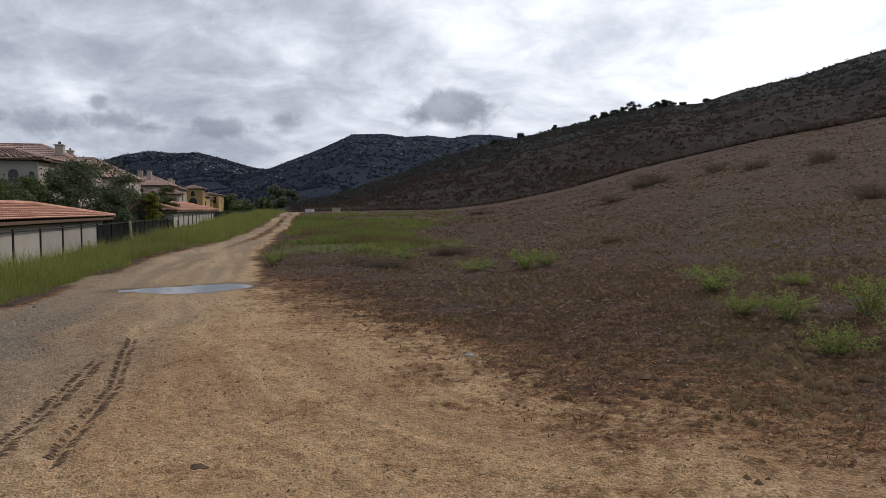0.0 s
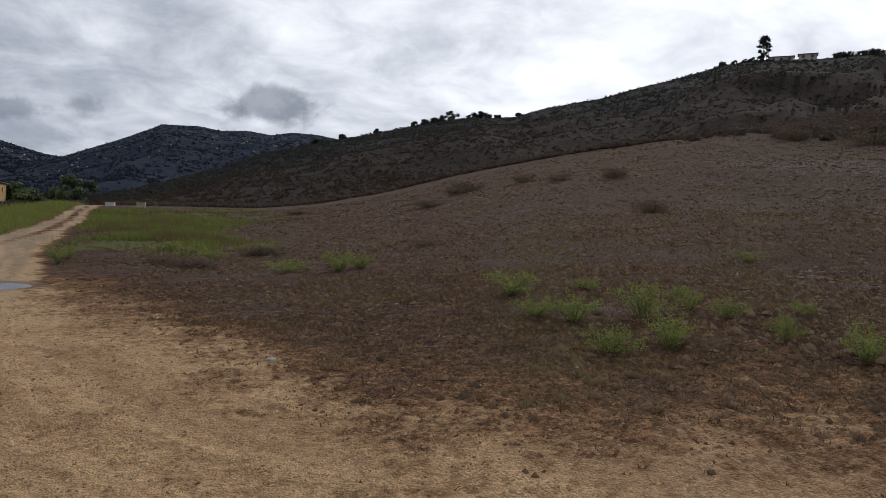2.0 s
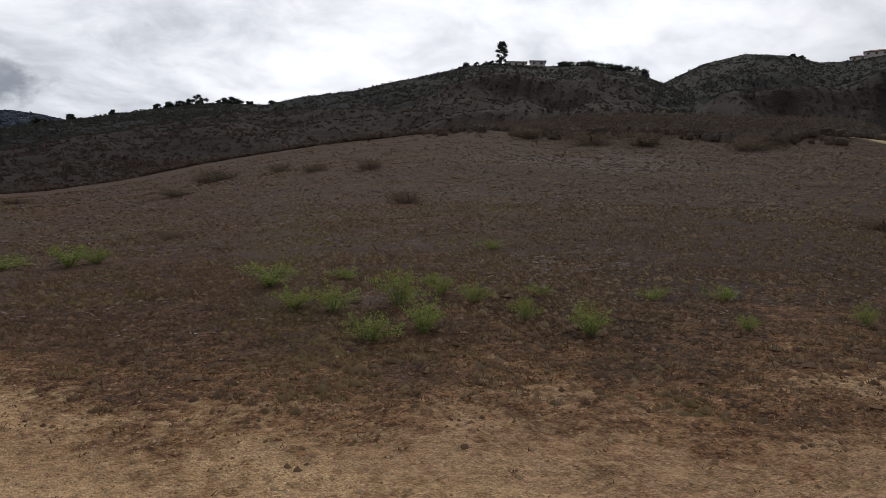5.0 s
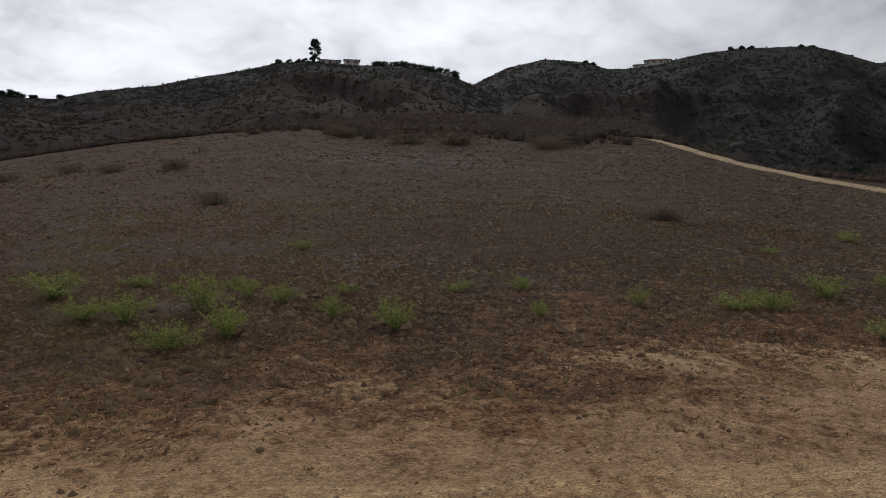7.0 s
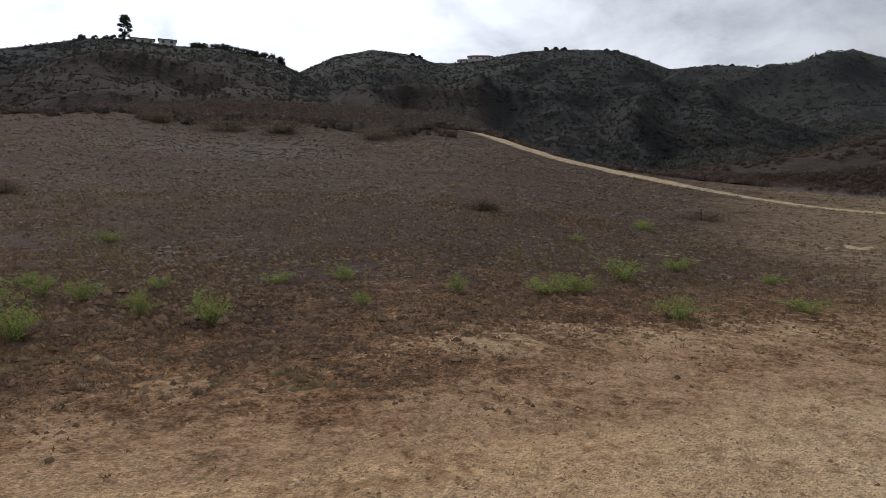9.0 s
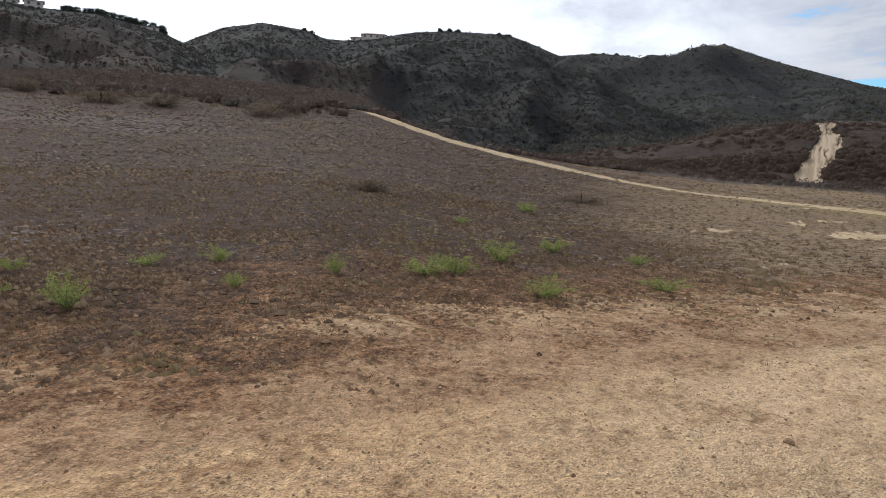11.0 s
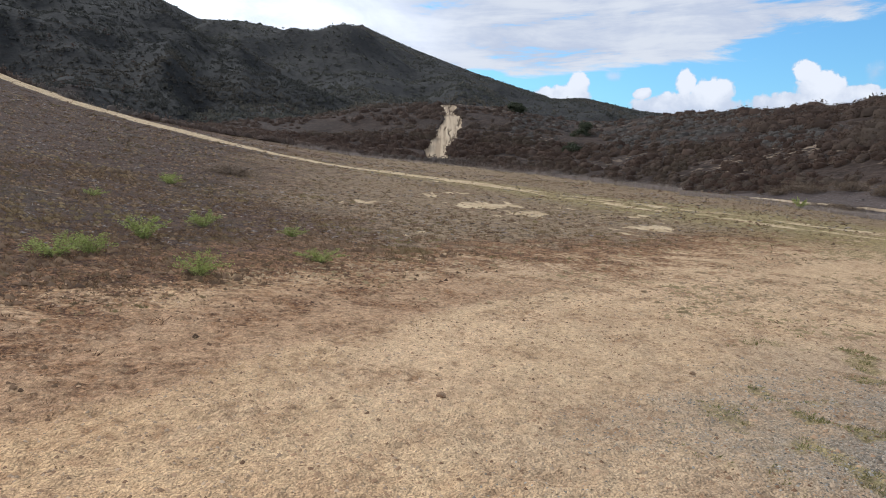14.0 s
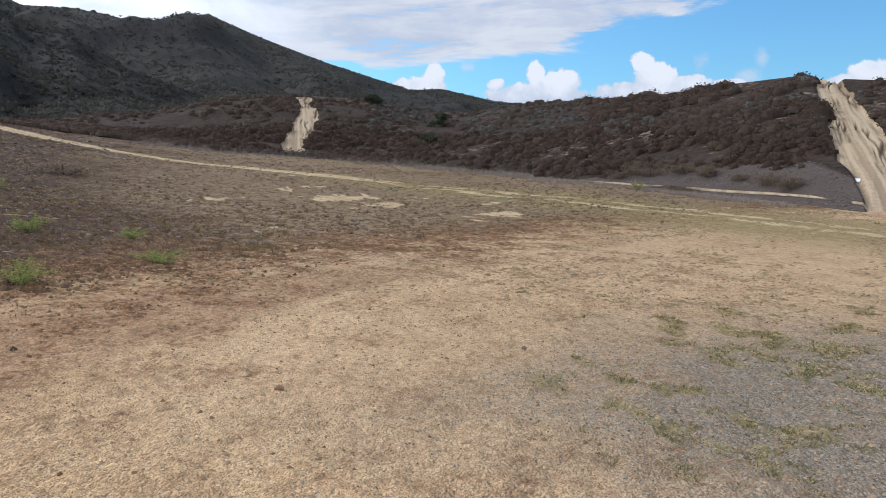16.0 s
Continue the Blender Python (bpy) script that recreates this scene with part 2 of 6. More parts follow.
def varied(name, a, b, scale=3.0, rough=0.85, fine=30.0, bump=0.3, dist=0.02, spec=0.2, stain=None):
    """Two tones mixed by broad and fine noise, with relief."""
    m, n, bsdf = material(name, rough, spec)
    p = coords(n)
    broad, grain = n.noise(p, scale, 5.0), n.noise(p, fine, 3.0)
    f = n.math("ADD", n.math("MULTIPLY", broad, 0.65), n.math("MULTIPLY", grain, 0.35))
    col = n.mix(n.ramp(f, 0.3, 0.7), rgb(*a), rgb(*b))
    if stain:
        col = n.mix(n.math("MULTIPLY", n.ramp(n.noise(p, scale * 0.35, 6.0), 0.52, 0.68), 0.6), col, rgb(*stain))
    n.put(bsdf, "Base Color", col)
    relief(n, bsdf, f, bump, dist)
    return m


def leafy(name, a, b, c=None, rough=0.8, wide=0.0, thin=0.0):
    """Each leaf or tuft its own tone between a and b, some of tone c; thin leaves let light through."""
    m, n, bsdf = material(name, rough, 0.15)
    r = n.add("ShaderNodeNewGeometry").outputs["Random Per Island"]
    col = n.mix(r, rgb(*a), rgb(*b))
    p = coords(n)
    if c:
        col = n.mix(n.math("MULTIPLY", n.ramp(n.noise(p, wide or 0.4, 3.0), 0.48, 0.62), 0.8), col, rgb(*c))
    n.put(bsdf, "Base Color", col)
    if thin:
        through_leaf = n.add("ShaderNodeBsdfTranslucent", Color=col)
        both = n.add("ShaderNodeMixShader", i0=thin, i1=bsdf.outputs[0], i2=through_leaf.outputs[0])
        m.node_tree.links.new(both.outputs[0], m.node_tree.nodes["Material Output"].inputs[0])
    return m


def attr(n, name):
    a = n.add("ShaderNodeAttribute")
    a.attribute_name = name
    return a.outputs["Fac"]


def ground_material():
    m, n, bsdf = material("earth", 0.95, 0.12)
    p = coords(n)
    broad, mid, fine, grit = n.noise(p, 0.22, 5.0), n.noise(p, 1.3, 5.0), n.noise(p, 9.0, 5.0), n.noise(p, 55.0, 3.0)
    mottle = n.math("ADD", n.math("MULTIPLY", mid, 0.5), n.math("MULTIPLY", fine, 0.5))
    rough = n.math("ADD", n.math("MULTIPLY", n.noise(p, 3.5, 8.0, 0.8), 0.55), n.math("MULTIPLY", n.noise(p, 27.0, 3.0, 0.6), 0.45))
    meadow = n.mix(n.ramp(rough, 0.43, 0.57), rgb(0.026, 0.0140, 0.0095), rgb(0.126, 0.070, 0.046))
    meadow = n.mix(n.math("MULTIPLY", n.ramp(broad, 0.44, 0.62), 0.55), meadow, n.mix(fine, rgb(0.060, 0.042, 0.036), rgb(0.105, 0.076, 0.067)))
    meadow = n.mix(n.math("MULTIPLY", n.ramp(n.noise(p, 0.4, 5.0, 0.6), 0.50, 0.64), 0.6), meadow, n.mix(fine, rgb(0.040, 0.031, 0.014), rgb(0.092, 0.072, 0.032)))
    sand = n.mix(n.ramp(mottle, 0.34, 0.66), rgb(0.335, 0.203, 0.103), rgb(0.515, 0.342, 0.182))
    sand = n.mix(n.math("MULTIPLY", n.ramp(n.noise(p, 0.5, 5.0), 0.50, 0.70), 0.30), sand, rgb(0.27, 0.138, 0.075))
    sand = n.mix(n.math("MULTIPLY", attr(n, "pale"), 0.55), sand, n.mix(n.ramp(mottle, 0.34, 0.66), rgb(0.305, 0.214, 0.126), rgb(0.450, 0.333, 0.203)))
    sand = n.mix(n.math("MULTIPLY", attr(n, "grey"), n.ramp(mottle, 0.3, 0.7, 0.92, 0.70)), sand, n.mix(fine, rgb(0.170, 0.127, 0.087), rgb(0.285, 0.222, 0.158)))
    sand = n.mix(n.math("MULTIPLY", attr(n, "wheel"), n.ramp(mottle, 0.3, 0.6, 0.2, 0.75)), sand, rgb(0.31, 0.240, 0.168))
    lane = n.math("ADD", attr(n, "streak"), n.math("MULTIPLY", n.math("SUBTRACT", mottle, 0.5), 1.3))
    sand = n.mix(n.math("MULTIPLY", n.ramp(lane, 0.08, 0.50), 0.48), sand, n.mix(fine, rgb(0.185, 0.098, 0.050), rgb(0.330, 0.195, 0.105)))
    sand = n.mix(n.math("MULTIPLY", n.ramp(lane, 0.0, -0.40), 0.65), sand, n.mix(fine, rgb(0.43, 0.285, 0.160), rgb(0.56, 0.395, 0.235)))
    loose = n.math("ADD", attr(n, "brown"), n.math("MULTIPLY", n.math("SUBTRACT", mottle, 0.5), 1.6))
    sand = n.mix(n.math("MULTIPLY", n.ramp(loose, 0.1, 0.8), 0.56), sand, n.mix(n.ramp(rough, 0.42, 0.58), rgb(0.150, 0.084, 0.047), rgb(0.340, 0.204, 0.118)))
    edge = n.math("ADD", attr(n, "dirt"), n.math("MULTIPLY", n.math("SUBTRACT", mottle, 0.5), 2.2))
    meadow = n.mix(n.math("MULTIPLY", n.ramp(n.math("ADD", attr(n, "straw"), n.math("SUBTRACT", mottle, 0.5)), 0.15, 0.75), 0.6), meadow, n.mix(fine, rgb(0.10, 0.078, 0.070), rgb(0.20, 0.165, 0.148)))
    # dimmer light on part of the slope, painted as a darker meadow mix
    slope_shade = n.math("ADD", attr(n, "slope_shade"), n.math("MULTIPLY", n.math("SUBTRACT", mottle, 0.5), 1.0))
    meadow = n.mix(n.math("MULTIPLY", n.ramp(slope_shade, 0.0, 1.0), 0.72), meadow, n.mix(n.ramp(rough, 0.43, 0.57), rgb(0.018, 0.0105, 0.0068), rgb(0.066, 0.041, 0.027)))
    turf = n.mix(n.ramp(rough, 0.43, 0.57), rgb(0.095, 0.064, 0.038), rgb(0.265, 0.190, 0.112))
    meadow = n.mix(n.ramp(n.math("ADD", attr(n, "pale"), n.math("MULTIPLY", n.math("SUBTRACT", mottle, 0.5), 1.6)), 0.2, 0.9), meadow, turf)
    umber = n.mix(n.ramp(rough, 0.43, 0.57), rgb(0.072, 0.034, 0.0155), rgb(0.225, 0.119, 0.056))
    col = n.mix(n.ramp(edge, 0.05, 0.50), meadow, umber)
    col = n.mix(n.ramp(edge, 0.42, 0.95), col, sand)
    cell = n.add("ShaderNodeTexVoronoi", Vector=p, Scale=64.0)
    stones = n.mix(n.add("ShaderNodeSeparateColor", Color=cell.outputs["Color"]).outputs[0], rgb(0.075, 0.065, 0.052), rgb(0.25, 0.220, 0.175))
    g = n.math("ADD", attr(n, "gravel"), n.math("MULTIPLY", n.math("SUBTRACT", mottle, 0.5), 2.4))
    col = n.mix(n.math("MULTIPLY", n.ramp(g, 0.10, 1.15), 0.75), col, stones)
    och = n.math("ADD", attr(n, "ochre"), n.math("MULTIPLY", n.math("SUBTRACT", mottle, 0.5), 1.5))
    col = n.mix(n.math("MULTIPLY", n.ramp(och, 0.15, 0.8), 0.80), col, n.mix(n.ramp(rough, 0.40, 0.60), rgb(0.120, 0.096, 0.040), rgb(0.30, 0.232, 0.102)))
    t = n.math("ADD", attr(n, "track"), n.math("MULTIPLY", n.math("SUBTRACT", mottle, 0.5), 1.3))
    col = n.mix(n.math("MULTIPLY", n.ramp(t, 0.34, 0.70), 0.92), col, n.mix(n.ramp(mottle, 0.3, 0.7), rgb(0.30, 0.205, 0.105), rgb(0.52, 0.405, 0.25)))
    v = n.math("ADD", attr(n, "green"), n.math("MULTIPLY", n.math("SUBTRACT", mottle, 0.5), 1.6))
    col = n.mix(n.math("MULTIPLY", n.ramp(v, 0.40, 0.80), 0.85), col, n.mix(fine, rgb(0.070, 0.085, 0.022), rgb(0.13, 0.13, 0.045)))
    # dark dots paint the shade of small pits; specks vary the tone at random
    pit_cells = n.add("ShaderNodeTexVoronoi", Vector=p, Scale=26.0, Randomness=1.0)
    chance = n.add("ShaderNodeSeparateColor", Color=pit_cells.outputs["Color"]).outputs[1]
    pit_shade = n.math("MULTIPLY", n.ramp(pit_cells.outputs["Distance"], 0.10, 0.24, 1.0, 0.0), n.ramp(chance, 0.55, 0.70))
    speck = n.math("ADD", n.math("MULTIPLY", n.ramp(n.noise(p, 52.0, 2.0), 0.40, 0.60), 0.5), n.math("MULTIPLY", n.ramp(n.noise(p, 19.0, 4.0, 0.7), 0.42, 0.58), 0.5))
    value = n.math("SUBTRACT", n.math("ADD", 0.80, n.math("MULTIPLY", speck, 0.60)), n.math("MULTIPLY", pit_shade, 0.45))
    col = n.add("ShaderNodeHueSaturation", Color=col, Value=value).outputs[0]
    wet = attr(n, "wet")
    col = n.mix(n.math("MULTIPLY", wet, 0.75), col, rgb(0.075, 0.050, 0.032))
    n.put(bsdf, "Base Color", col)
    n.put(bsdf, "Roughness", n.math("SUBTRACT", 0.95, n.math("MULTIPLY", wet, 0.35)))
    h = n.math("ADD", n.math("MULTIPLY", fine, 0.6), n.math("MULTIPLY", grit, 0.6))
    h = n.math("ADD", h, n.math("MULTIPLY", n.noise(p, 30.0, 3.0, 0.6), 1.1))
    h = n.math("ADD", h, n.math("ADD", n.math("MULTIPLY", cell.outputs["Distance"], -0.7), n.math("MULTIPLY", pit_cells.outputs["Distance"], -0.5)))
    relief(n, bsdf, h, 0.8, 0.032)
    return m


def hill_material(name, dark, light, bare, size=1.0, bare_at=0.60, low=None, lump=0.9):
    m, n, bsdf = material(name, 0.95, 0.1)
    p = coords(n)
    broad, mid, fine = n.noise(p, 0.012 * size, 5.0), n.noise(p, 0.06 * size, 5.0, 0.6), n.noise(p, 0.35 * size, 5.0, 0.6)
    f = n.math("ADD", n.math("MULTIPLY", mid, 0.5), n.math("MULTIPLY", fine, 0.5))
    col = n.mix(n.ramp(f, 0.40, 0.60), rgb(*dark), rgb(*light))
    bush = n.ramp(n.math("ADD", n.math("MULTIPLY", n.noise(p, 0.13 * size, 5.0, 0.65), 0.6), n.math("MULTIPLY", mid, 0.4)), 0.52, 0.60)
    col = n.mix(n.math("MULTIPLY", bush, 0.8), col, rgb(*[0.5 * v for v in dark]))
    col = n.mix(n.math("MULTIPLY", n.ramp(n.math("ADD", n.math("MULTIPLY", broad, 0.5), n.math("MULTIPLY", fine, 0.5)), bare_at, bare_at + 0.09), 0.8), col, rgb(*bare))
    if low:
        col = n.mix(n.ramp(attr(n, "low"), 0.35, 0.75), col, n.mix(f, rgb(*low), rgb(*[1.6 * v for v in low])))
    t = n.math("ADD", attr(n, "track"), n.math("MULTIPLY", n.math("SUBTRACT", n.noise(p, 0.9, 4.0), 0.5), 0.9))
    tan = n.mix(n.ramp(n.math("ADD", attr(n, "groove"), n.math("SUBTRACT", n.noise(p, 4.0, 5.0), 0.5)), -0.42, 0.30), rgb(0.240, 0.178, 0.115), rgb(0.370, 0.288, 0.190))
    tan = n.mix(n.math("MULTIPLY", attr(n, "rill"), 0.9), tan, rgb(0.070, 0.045, 0.027))
    col = n.mix(n.ramp(t, 0.40, 0.60), col, tan)
    n.put(bsdf, "Base Color", col)
    h = n.math("MULTIPLY", n.math("ADD", f, n.math("MULTIPLY", n.noise(p, 0.9 * size, 3.0), 0.35)), n.math("SUBTRACT", 1.0, n.math("MULTIPLY", attr(n, "track"), 0.98)))
    relief(n, bsdf, h, lump, 1.6 / size)
    return m


EARTH = ground_material()
CHAPARRAL = hill_material("chaparral_slope", (0.0125, 0.0128, 0.0128), (0.0185, 0.0183, 0.0172), (0.034, 0.030, 0.025), 1.0, 0.61, (0.0185, 0.0125, 0.0102))
CHAPARRAL_MID = hill_material("dense_chaparral_slope", (0.0145, 0.0148, 0.0145), (0.0215, 0.0210, 0.0190), (0.034, 0.030, 0.025), 1.0, 0.62, (0.0175, 0.0122, 0.0100))
# olive chaparral, lightened in its colour to stand for haze
CHAPARRAL_HAZY = hill_material("hazy_olive_chaparral_slope", (0.0240, 0.0238, 0.0225), (0.036, 0.0342, 0.0305), (0.054, 0.047, 0.039), 1.0, 0.62)
# the blue haze of distance is mixed into this slope colour
ROCKY_HAZED = hill_material("hazed_rocky_slope", (0.014, 0.021, 0.038), (0.023, 0.032, 0.051), (0.046, 0.053, 0.070), 0.6, 0.67)
SCRUB = hill_material("scrub_slope", (0.026, 0.018, 0.0135), (0.052, 0.036, 0.027), (0.235, 0.178, 0.124), 4.0, 0.555, (0.060, 0.047, 0.041))
# mountain shrubs tinted blue for the same painted haze
SHRUB_HAZED = leafy("hazed_mountain_shrub", (0.019, 0.025, 0.039), (0.034, 0.042, 0.059), None, 0.9, 0.0, 0.4)
SHRUB_FAR = leafy("far_shrub", (0.034, 0.035, 0.032), (0.058, 0.057, 0.049), (0.062, 0.055, 0.045), 0.9, 0.01, 0.5)
# olive shrubs of the conical mountain, paled by painted haze
SHRUB_HAZY_OLIVE = leafy("hazy_olive_shrub", (0.050, 0.051, 0.045), (0.094, 0.090, 0.072), (0.098, 0.086, 0.067), 0.9, 0.01, 0.5)
SHRUB_DRY = leafy("dry_shrub", (0.052, 0.034, 0.025), (0.108, 0.073, 0.053), (0.088, 0.066, 0.048), 0.9, 0.06, 0.45)
BRUSH = leafy("brush_twig", (0.062, 0.043, 0.033), (0.135, 0.096, 0.073), (0.110, 0.095, 0.080), 0.9, 0.08, 0.4)
FOOT_BRUSH = leafy("dark_brush_twig", (0.044, 0.027, 0.019), (0.088, 0.056, 0.039), (0.072, 0.053, 0.035), 0.9, 0.08, 0.45)
SHRUB_BROWN = leafy("brown_shrub", (0.044, 0.028, 0.021), (0.080, 0.052, 0.039), (0.060, 0.051, 0.037), 0.9, 0.03, 0.45)
SAGE = leafy("grey_sage", (0.070, 0.062, 0.053), (0.140, 0.124, 0.107), None, 0.9, 0.0, 0.45)
DRY_GRASS = leafy("dry_grass", (0.062, 0.034, 0.021), (0.175, 0.105, 0.061), (0.115, 0.094, 0.038), 0.85, 0.35, 0.4)
TURF = leafy("thin_turf", (0.10, 0.069, 0.037), (0.26, 0.19, 0.108), (0.15, 0.113, 0.054), 0.85, 0.3, 0.35)
STRAW = leafy("straw", (0.115, 0.096, 0.084), (0.265, 0.226, 0.198), None, 0.8)
SPRIG = leafy("field_sprig", (0.200, 0.136, 0.078), (0.42, 0.306, 0.178), (0.25, 0.196, 0.092), 0.85, 0.35, 0.35)
TUFT = leafy("tuft_grass", (0.075, 0.043, 0.024), (0.220, 0.140, 0.078), (0.160, 0.112, 0.048), 0.85, 0.5, 0.35)
TUSSOCK = leafy("tussock_grass", (0.066, 0.040, 0.022), (0.205, 0.134, 0.070), (0.172, 0.136, 0.054), 0.9, 0.22, 0.3)
PALE_STONE = varied("pale_stone", (0.30, 0.26, 0.22), (0.44, 0.39, 0.33), 9.0, 0.9, 60.0)
PALE_GRASS = leafy("pale_grass", (0.17, 0.14, 0.115), (0.34, 0.28, 0.23), None, 0.8)
OLIVE_GRASS = leafy("olive_grass", (0.105, 0.095, 0.032), (0.24, 0.205, 0.085), (0.12, 0.13, 0.04), 0.8, 0.5, 0.35)
GREY_GRASS = leafy("grey_grass", (0.085, 0.070, 0.062), (0.150, 0.125, 0.110), None, 0.85)
GRASS = leafy("green_grass", (0.15, 0.18, 0.035), (0.33, 0.34, 0.10), (0.22, 0.20, 0.07), 0.7, 0.25, 0.4)
PLOT_GRASS = leafy("plot_weed", (0.110, 0.138, 0.032), (0.26, 0.285, 0.078), (0.17, 0.120, 0.060), 0.75, 0.22, 0.4)
WEED = leafy("weed_leaf", (0.175, 0.215, 0.052), (0.35, 0.375, 0.115), None, 0.65, 0.0, 0.4)
WEED_STEM = varied("weed_stem", (0.11, 0.13, 0.04), (0.17, 0.17, 0.07), 8.0)
LEAF_CREST = leafy("crest_leaf", (0.018, 0.024, 0.014), (0.045, 0.055, 0.028), None, 0.7)
LEAF_SCRUB = leafy("scrub_leaf", (0.030, 0.036, 0.020), (0.070, 0.074, 0.042), None, 0.8, 0.0, 0.3)
LEAF_DARK = leafy("dark_leaf", (0.052, 0.068, 0.034), (0.145, 0.165, 0.085), None, 0.6, 0.0, 0.25)
LEAF_MID = leafy("mid_leaf", (0.055, 0.080, 0.026), (0.15, 0.175, 0.062), None, 0.6, 0.0, 0.25)
LEAF_YELLOW = leafy("yellow_leaf", (0.08, 0.10, 0.015), (0.28, 0.24, 0.04), None, 0.6)
BARK = varied("bark", (0.06, 0.045, 0.032), (0.14, 0.11, 0.08), 4.0, 0.95, 25.0, 0.8, 0.03)
GRAVEL = leafy("gravel_stone", (0.068, 0.058, 0.045), (0.31, 0.275, 0.220), (0.17, 0.138, 0.098), 0.9, 1.2)
STONE = leafy("field_stone", (0.16, 0.102, 0.060), (0.42, 0.305, 0.195), (0.26, 0.190, 0.125), 0.9, 0.3)
TREAD = varied("pressed_earth", (0.075, 0.046, 0.028), (0.15, 0.096, 0.060), 9.0, 0.95, 60.0, 0.7)
BUSH = leafy("bush_twig", (0.115, 0.085, 0.060), (0.215, 0.160, 0.112), None, 0.9, 0.0, 0.35)
CRUMB = leafy("earth_crumb", (0.110, 0.062, 0.034), (0.40, 0.262, 0.152), (0.25, 0.150, 0.084), 0.95, 0.8)
DARK_CLOD = leafy("dark_clod", (0.058, 0.032, 0.017), (0.165, 0.096, 0.052), (0.10, 0.066, 0.032), 0.95, 0.6)
CLOD = varied("clod", (0.150, 0.092, 0.053), (0.31, 0.202, 0.120), 9.0, 0.95, 60.0, 0.7)
ROCK = leafy("pale_rock", (0.13, 0.125, 0.115), (0.30, 0.28, 0.255), None, 0.9)
STUCCO = varied("stucco", (0.38, 0.33, 0.285), (0.47, 0.41, 0.355), 0.6, 0.9, 40.0, 0.25, 0.01, stain=(0.33, 0.27, 0.22))
STUCCO_OCHRE = varied("ochre_stucco", (0.40, 0.26, 0.11), (0.49, 0.34, 0.17), 0.6, 0.9, 40.0, 0.25, 0.01, stain=(0.38, 0.24, 0.10))
STUCCO_WHITE = varied("white_stucco", (0.40, 0.36, 0.32), (0.50, 0.45, 0.40), 0.6, 0.9, 40.0, 0.25, 0.01, stain=(0.40, 0.35, 0.30))
TILE = varied("clay_tile", (0.48, 0.235, 0.160), (0.68, 0.40, 0.29), 1.5, 0.85, 9.0, 0.4, 0.02, stain=(0.34, 0.18, 0.13))
TILE_DULL = varied("dull_tile", (0.38, 0.245, 0.20), (0.53, 0.365, 0.305), 1.5, 0.9, 9.0, 0.4, 0.02, stain=(0.24, 0.17, 0.14))


def by_course(m):
    """Lets each tile course differ a little in tone."""
    n = Net(m.node_tree)
    bsdf = m.node_tree.nodes["Principled BSDF"]
    src = bsdf.inputs["Base Color"].links[0].from_socket
    r = n.add("ShaderNodeNewGeometry").outputs["Random Per Island"]
    hue = n.add("ShaderNodeHueSaturation", Color=src, Value=n.ramp(r, 0.0, 1.0, 0.8, 1.2))
    n.put(bsdf, "Base Color", hue.outputs[0])


by_course(TILE)
by_course(TILE_DULL)
TRIM = varied("eave_board", (0.12, 0.075, 0.055), (0.19, 0.125, 0.092), 3.0)
GLASS_DARK, _n, _b = material("window_glass", 0.08, 0.5)
_b.inputs["Base Color"].default_value = rgb(0.02, 0.024, 0.028)
IRON = varied("black_iron", (0.012, 0.010, 0.010), (0.04, 0.03, 0.026), 5.0, 0.6)
SCREEN = varied("fence_screen", (0.016, 0.017, 0.018), (0.034, 0.034, 0.034), 2.0, 0.9)
WATER, _n, _b = material("puddle_water", 0.02, 0.5)
_b.inputs["Base Color"].default_value = rgb(0.09, 0.065, 0.042)
_b.inputs["IOR"].default_value = 1.33
relief(_n, _b, _n.noise(coords(_n), 3.0, 2.0), 0.04, 0.01)
WHITE = varied("white_paint", (0.62, 0.62, 0.60), (0.76, 0.75, 0.72), 2.0, 0.6)
CREAM = varied("cream_panel", (0.42, 0.36, 0.24), (0.52, 0.45, 0.31), 2.0, 0.7)


# ---------- building helpers ----------
def mesh_np(name, verts, faces, mat, parent=None, smooth=False, attrs=None):
    """One mesh object from arrays: verts (n, 3), faces (m, 3) or (m, 4)."""
    me = bpy.data.meshes.new(name)
    k = faces.shape[1]
    me.vertices.add(len(verts))
    me.vertices.foreach_set("co", np.ascontiguousarray(verts, np.float32).ravel())
    me.loops.add(faces.size)
    me.loops.foreach_set("vertex_index", np.ascontiguousarray(faces, np.int32).ravel())
    me.polygons.add(len(faces))
    me.polygons.foreach_set("loop_start", np.arange(len(faces), dtype=np.int32) * k)
    if smooth:
        me.polygons.foreach_set("use_smooth", np.ones(len(faces), bool))
    me.update(calc_edges=True)
    for key, values in (attrs or {}).items():
        a = me.attributes.new(key, "FLOAT", "POINT")
        a.data.foreach_set("value", np.ascontiguousarray(values, np.float32).ravel())
    me.materials.append(mat)
    ob = new(name, me)
    ob.parent = parent
    return ob


def part(name, bm, mat, parent=None, label=""):
    """Links a bmesh as one mesh object, under a thing or a part."""
    me = bpy.data.meshes.new(name)
    bm.normal_update()
    bm.to_mesh(me)
    bm.free()
    me.materials.append(mat)
    ob = new(name, me)
    ob.parent = parent
    return tagged(ob, label) if label else ob


def empty(name, m, label, category, group=""):
    ob = new(name)
    ob.matrix_basis = m
    return tagged(ob, label, category, group)


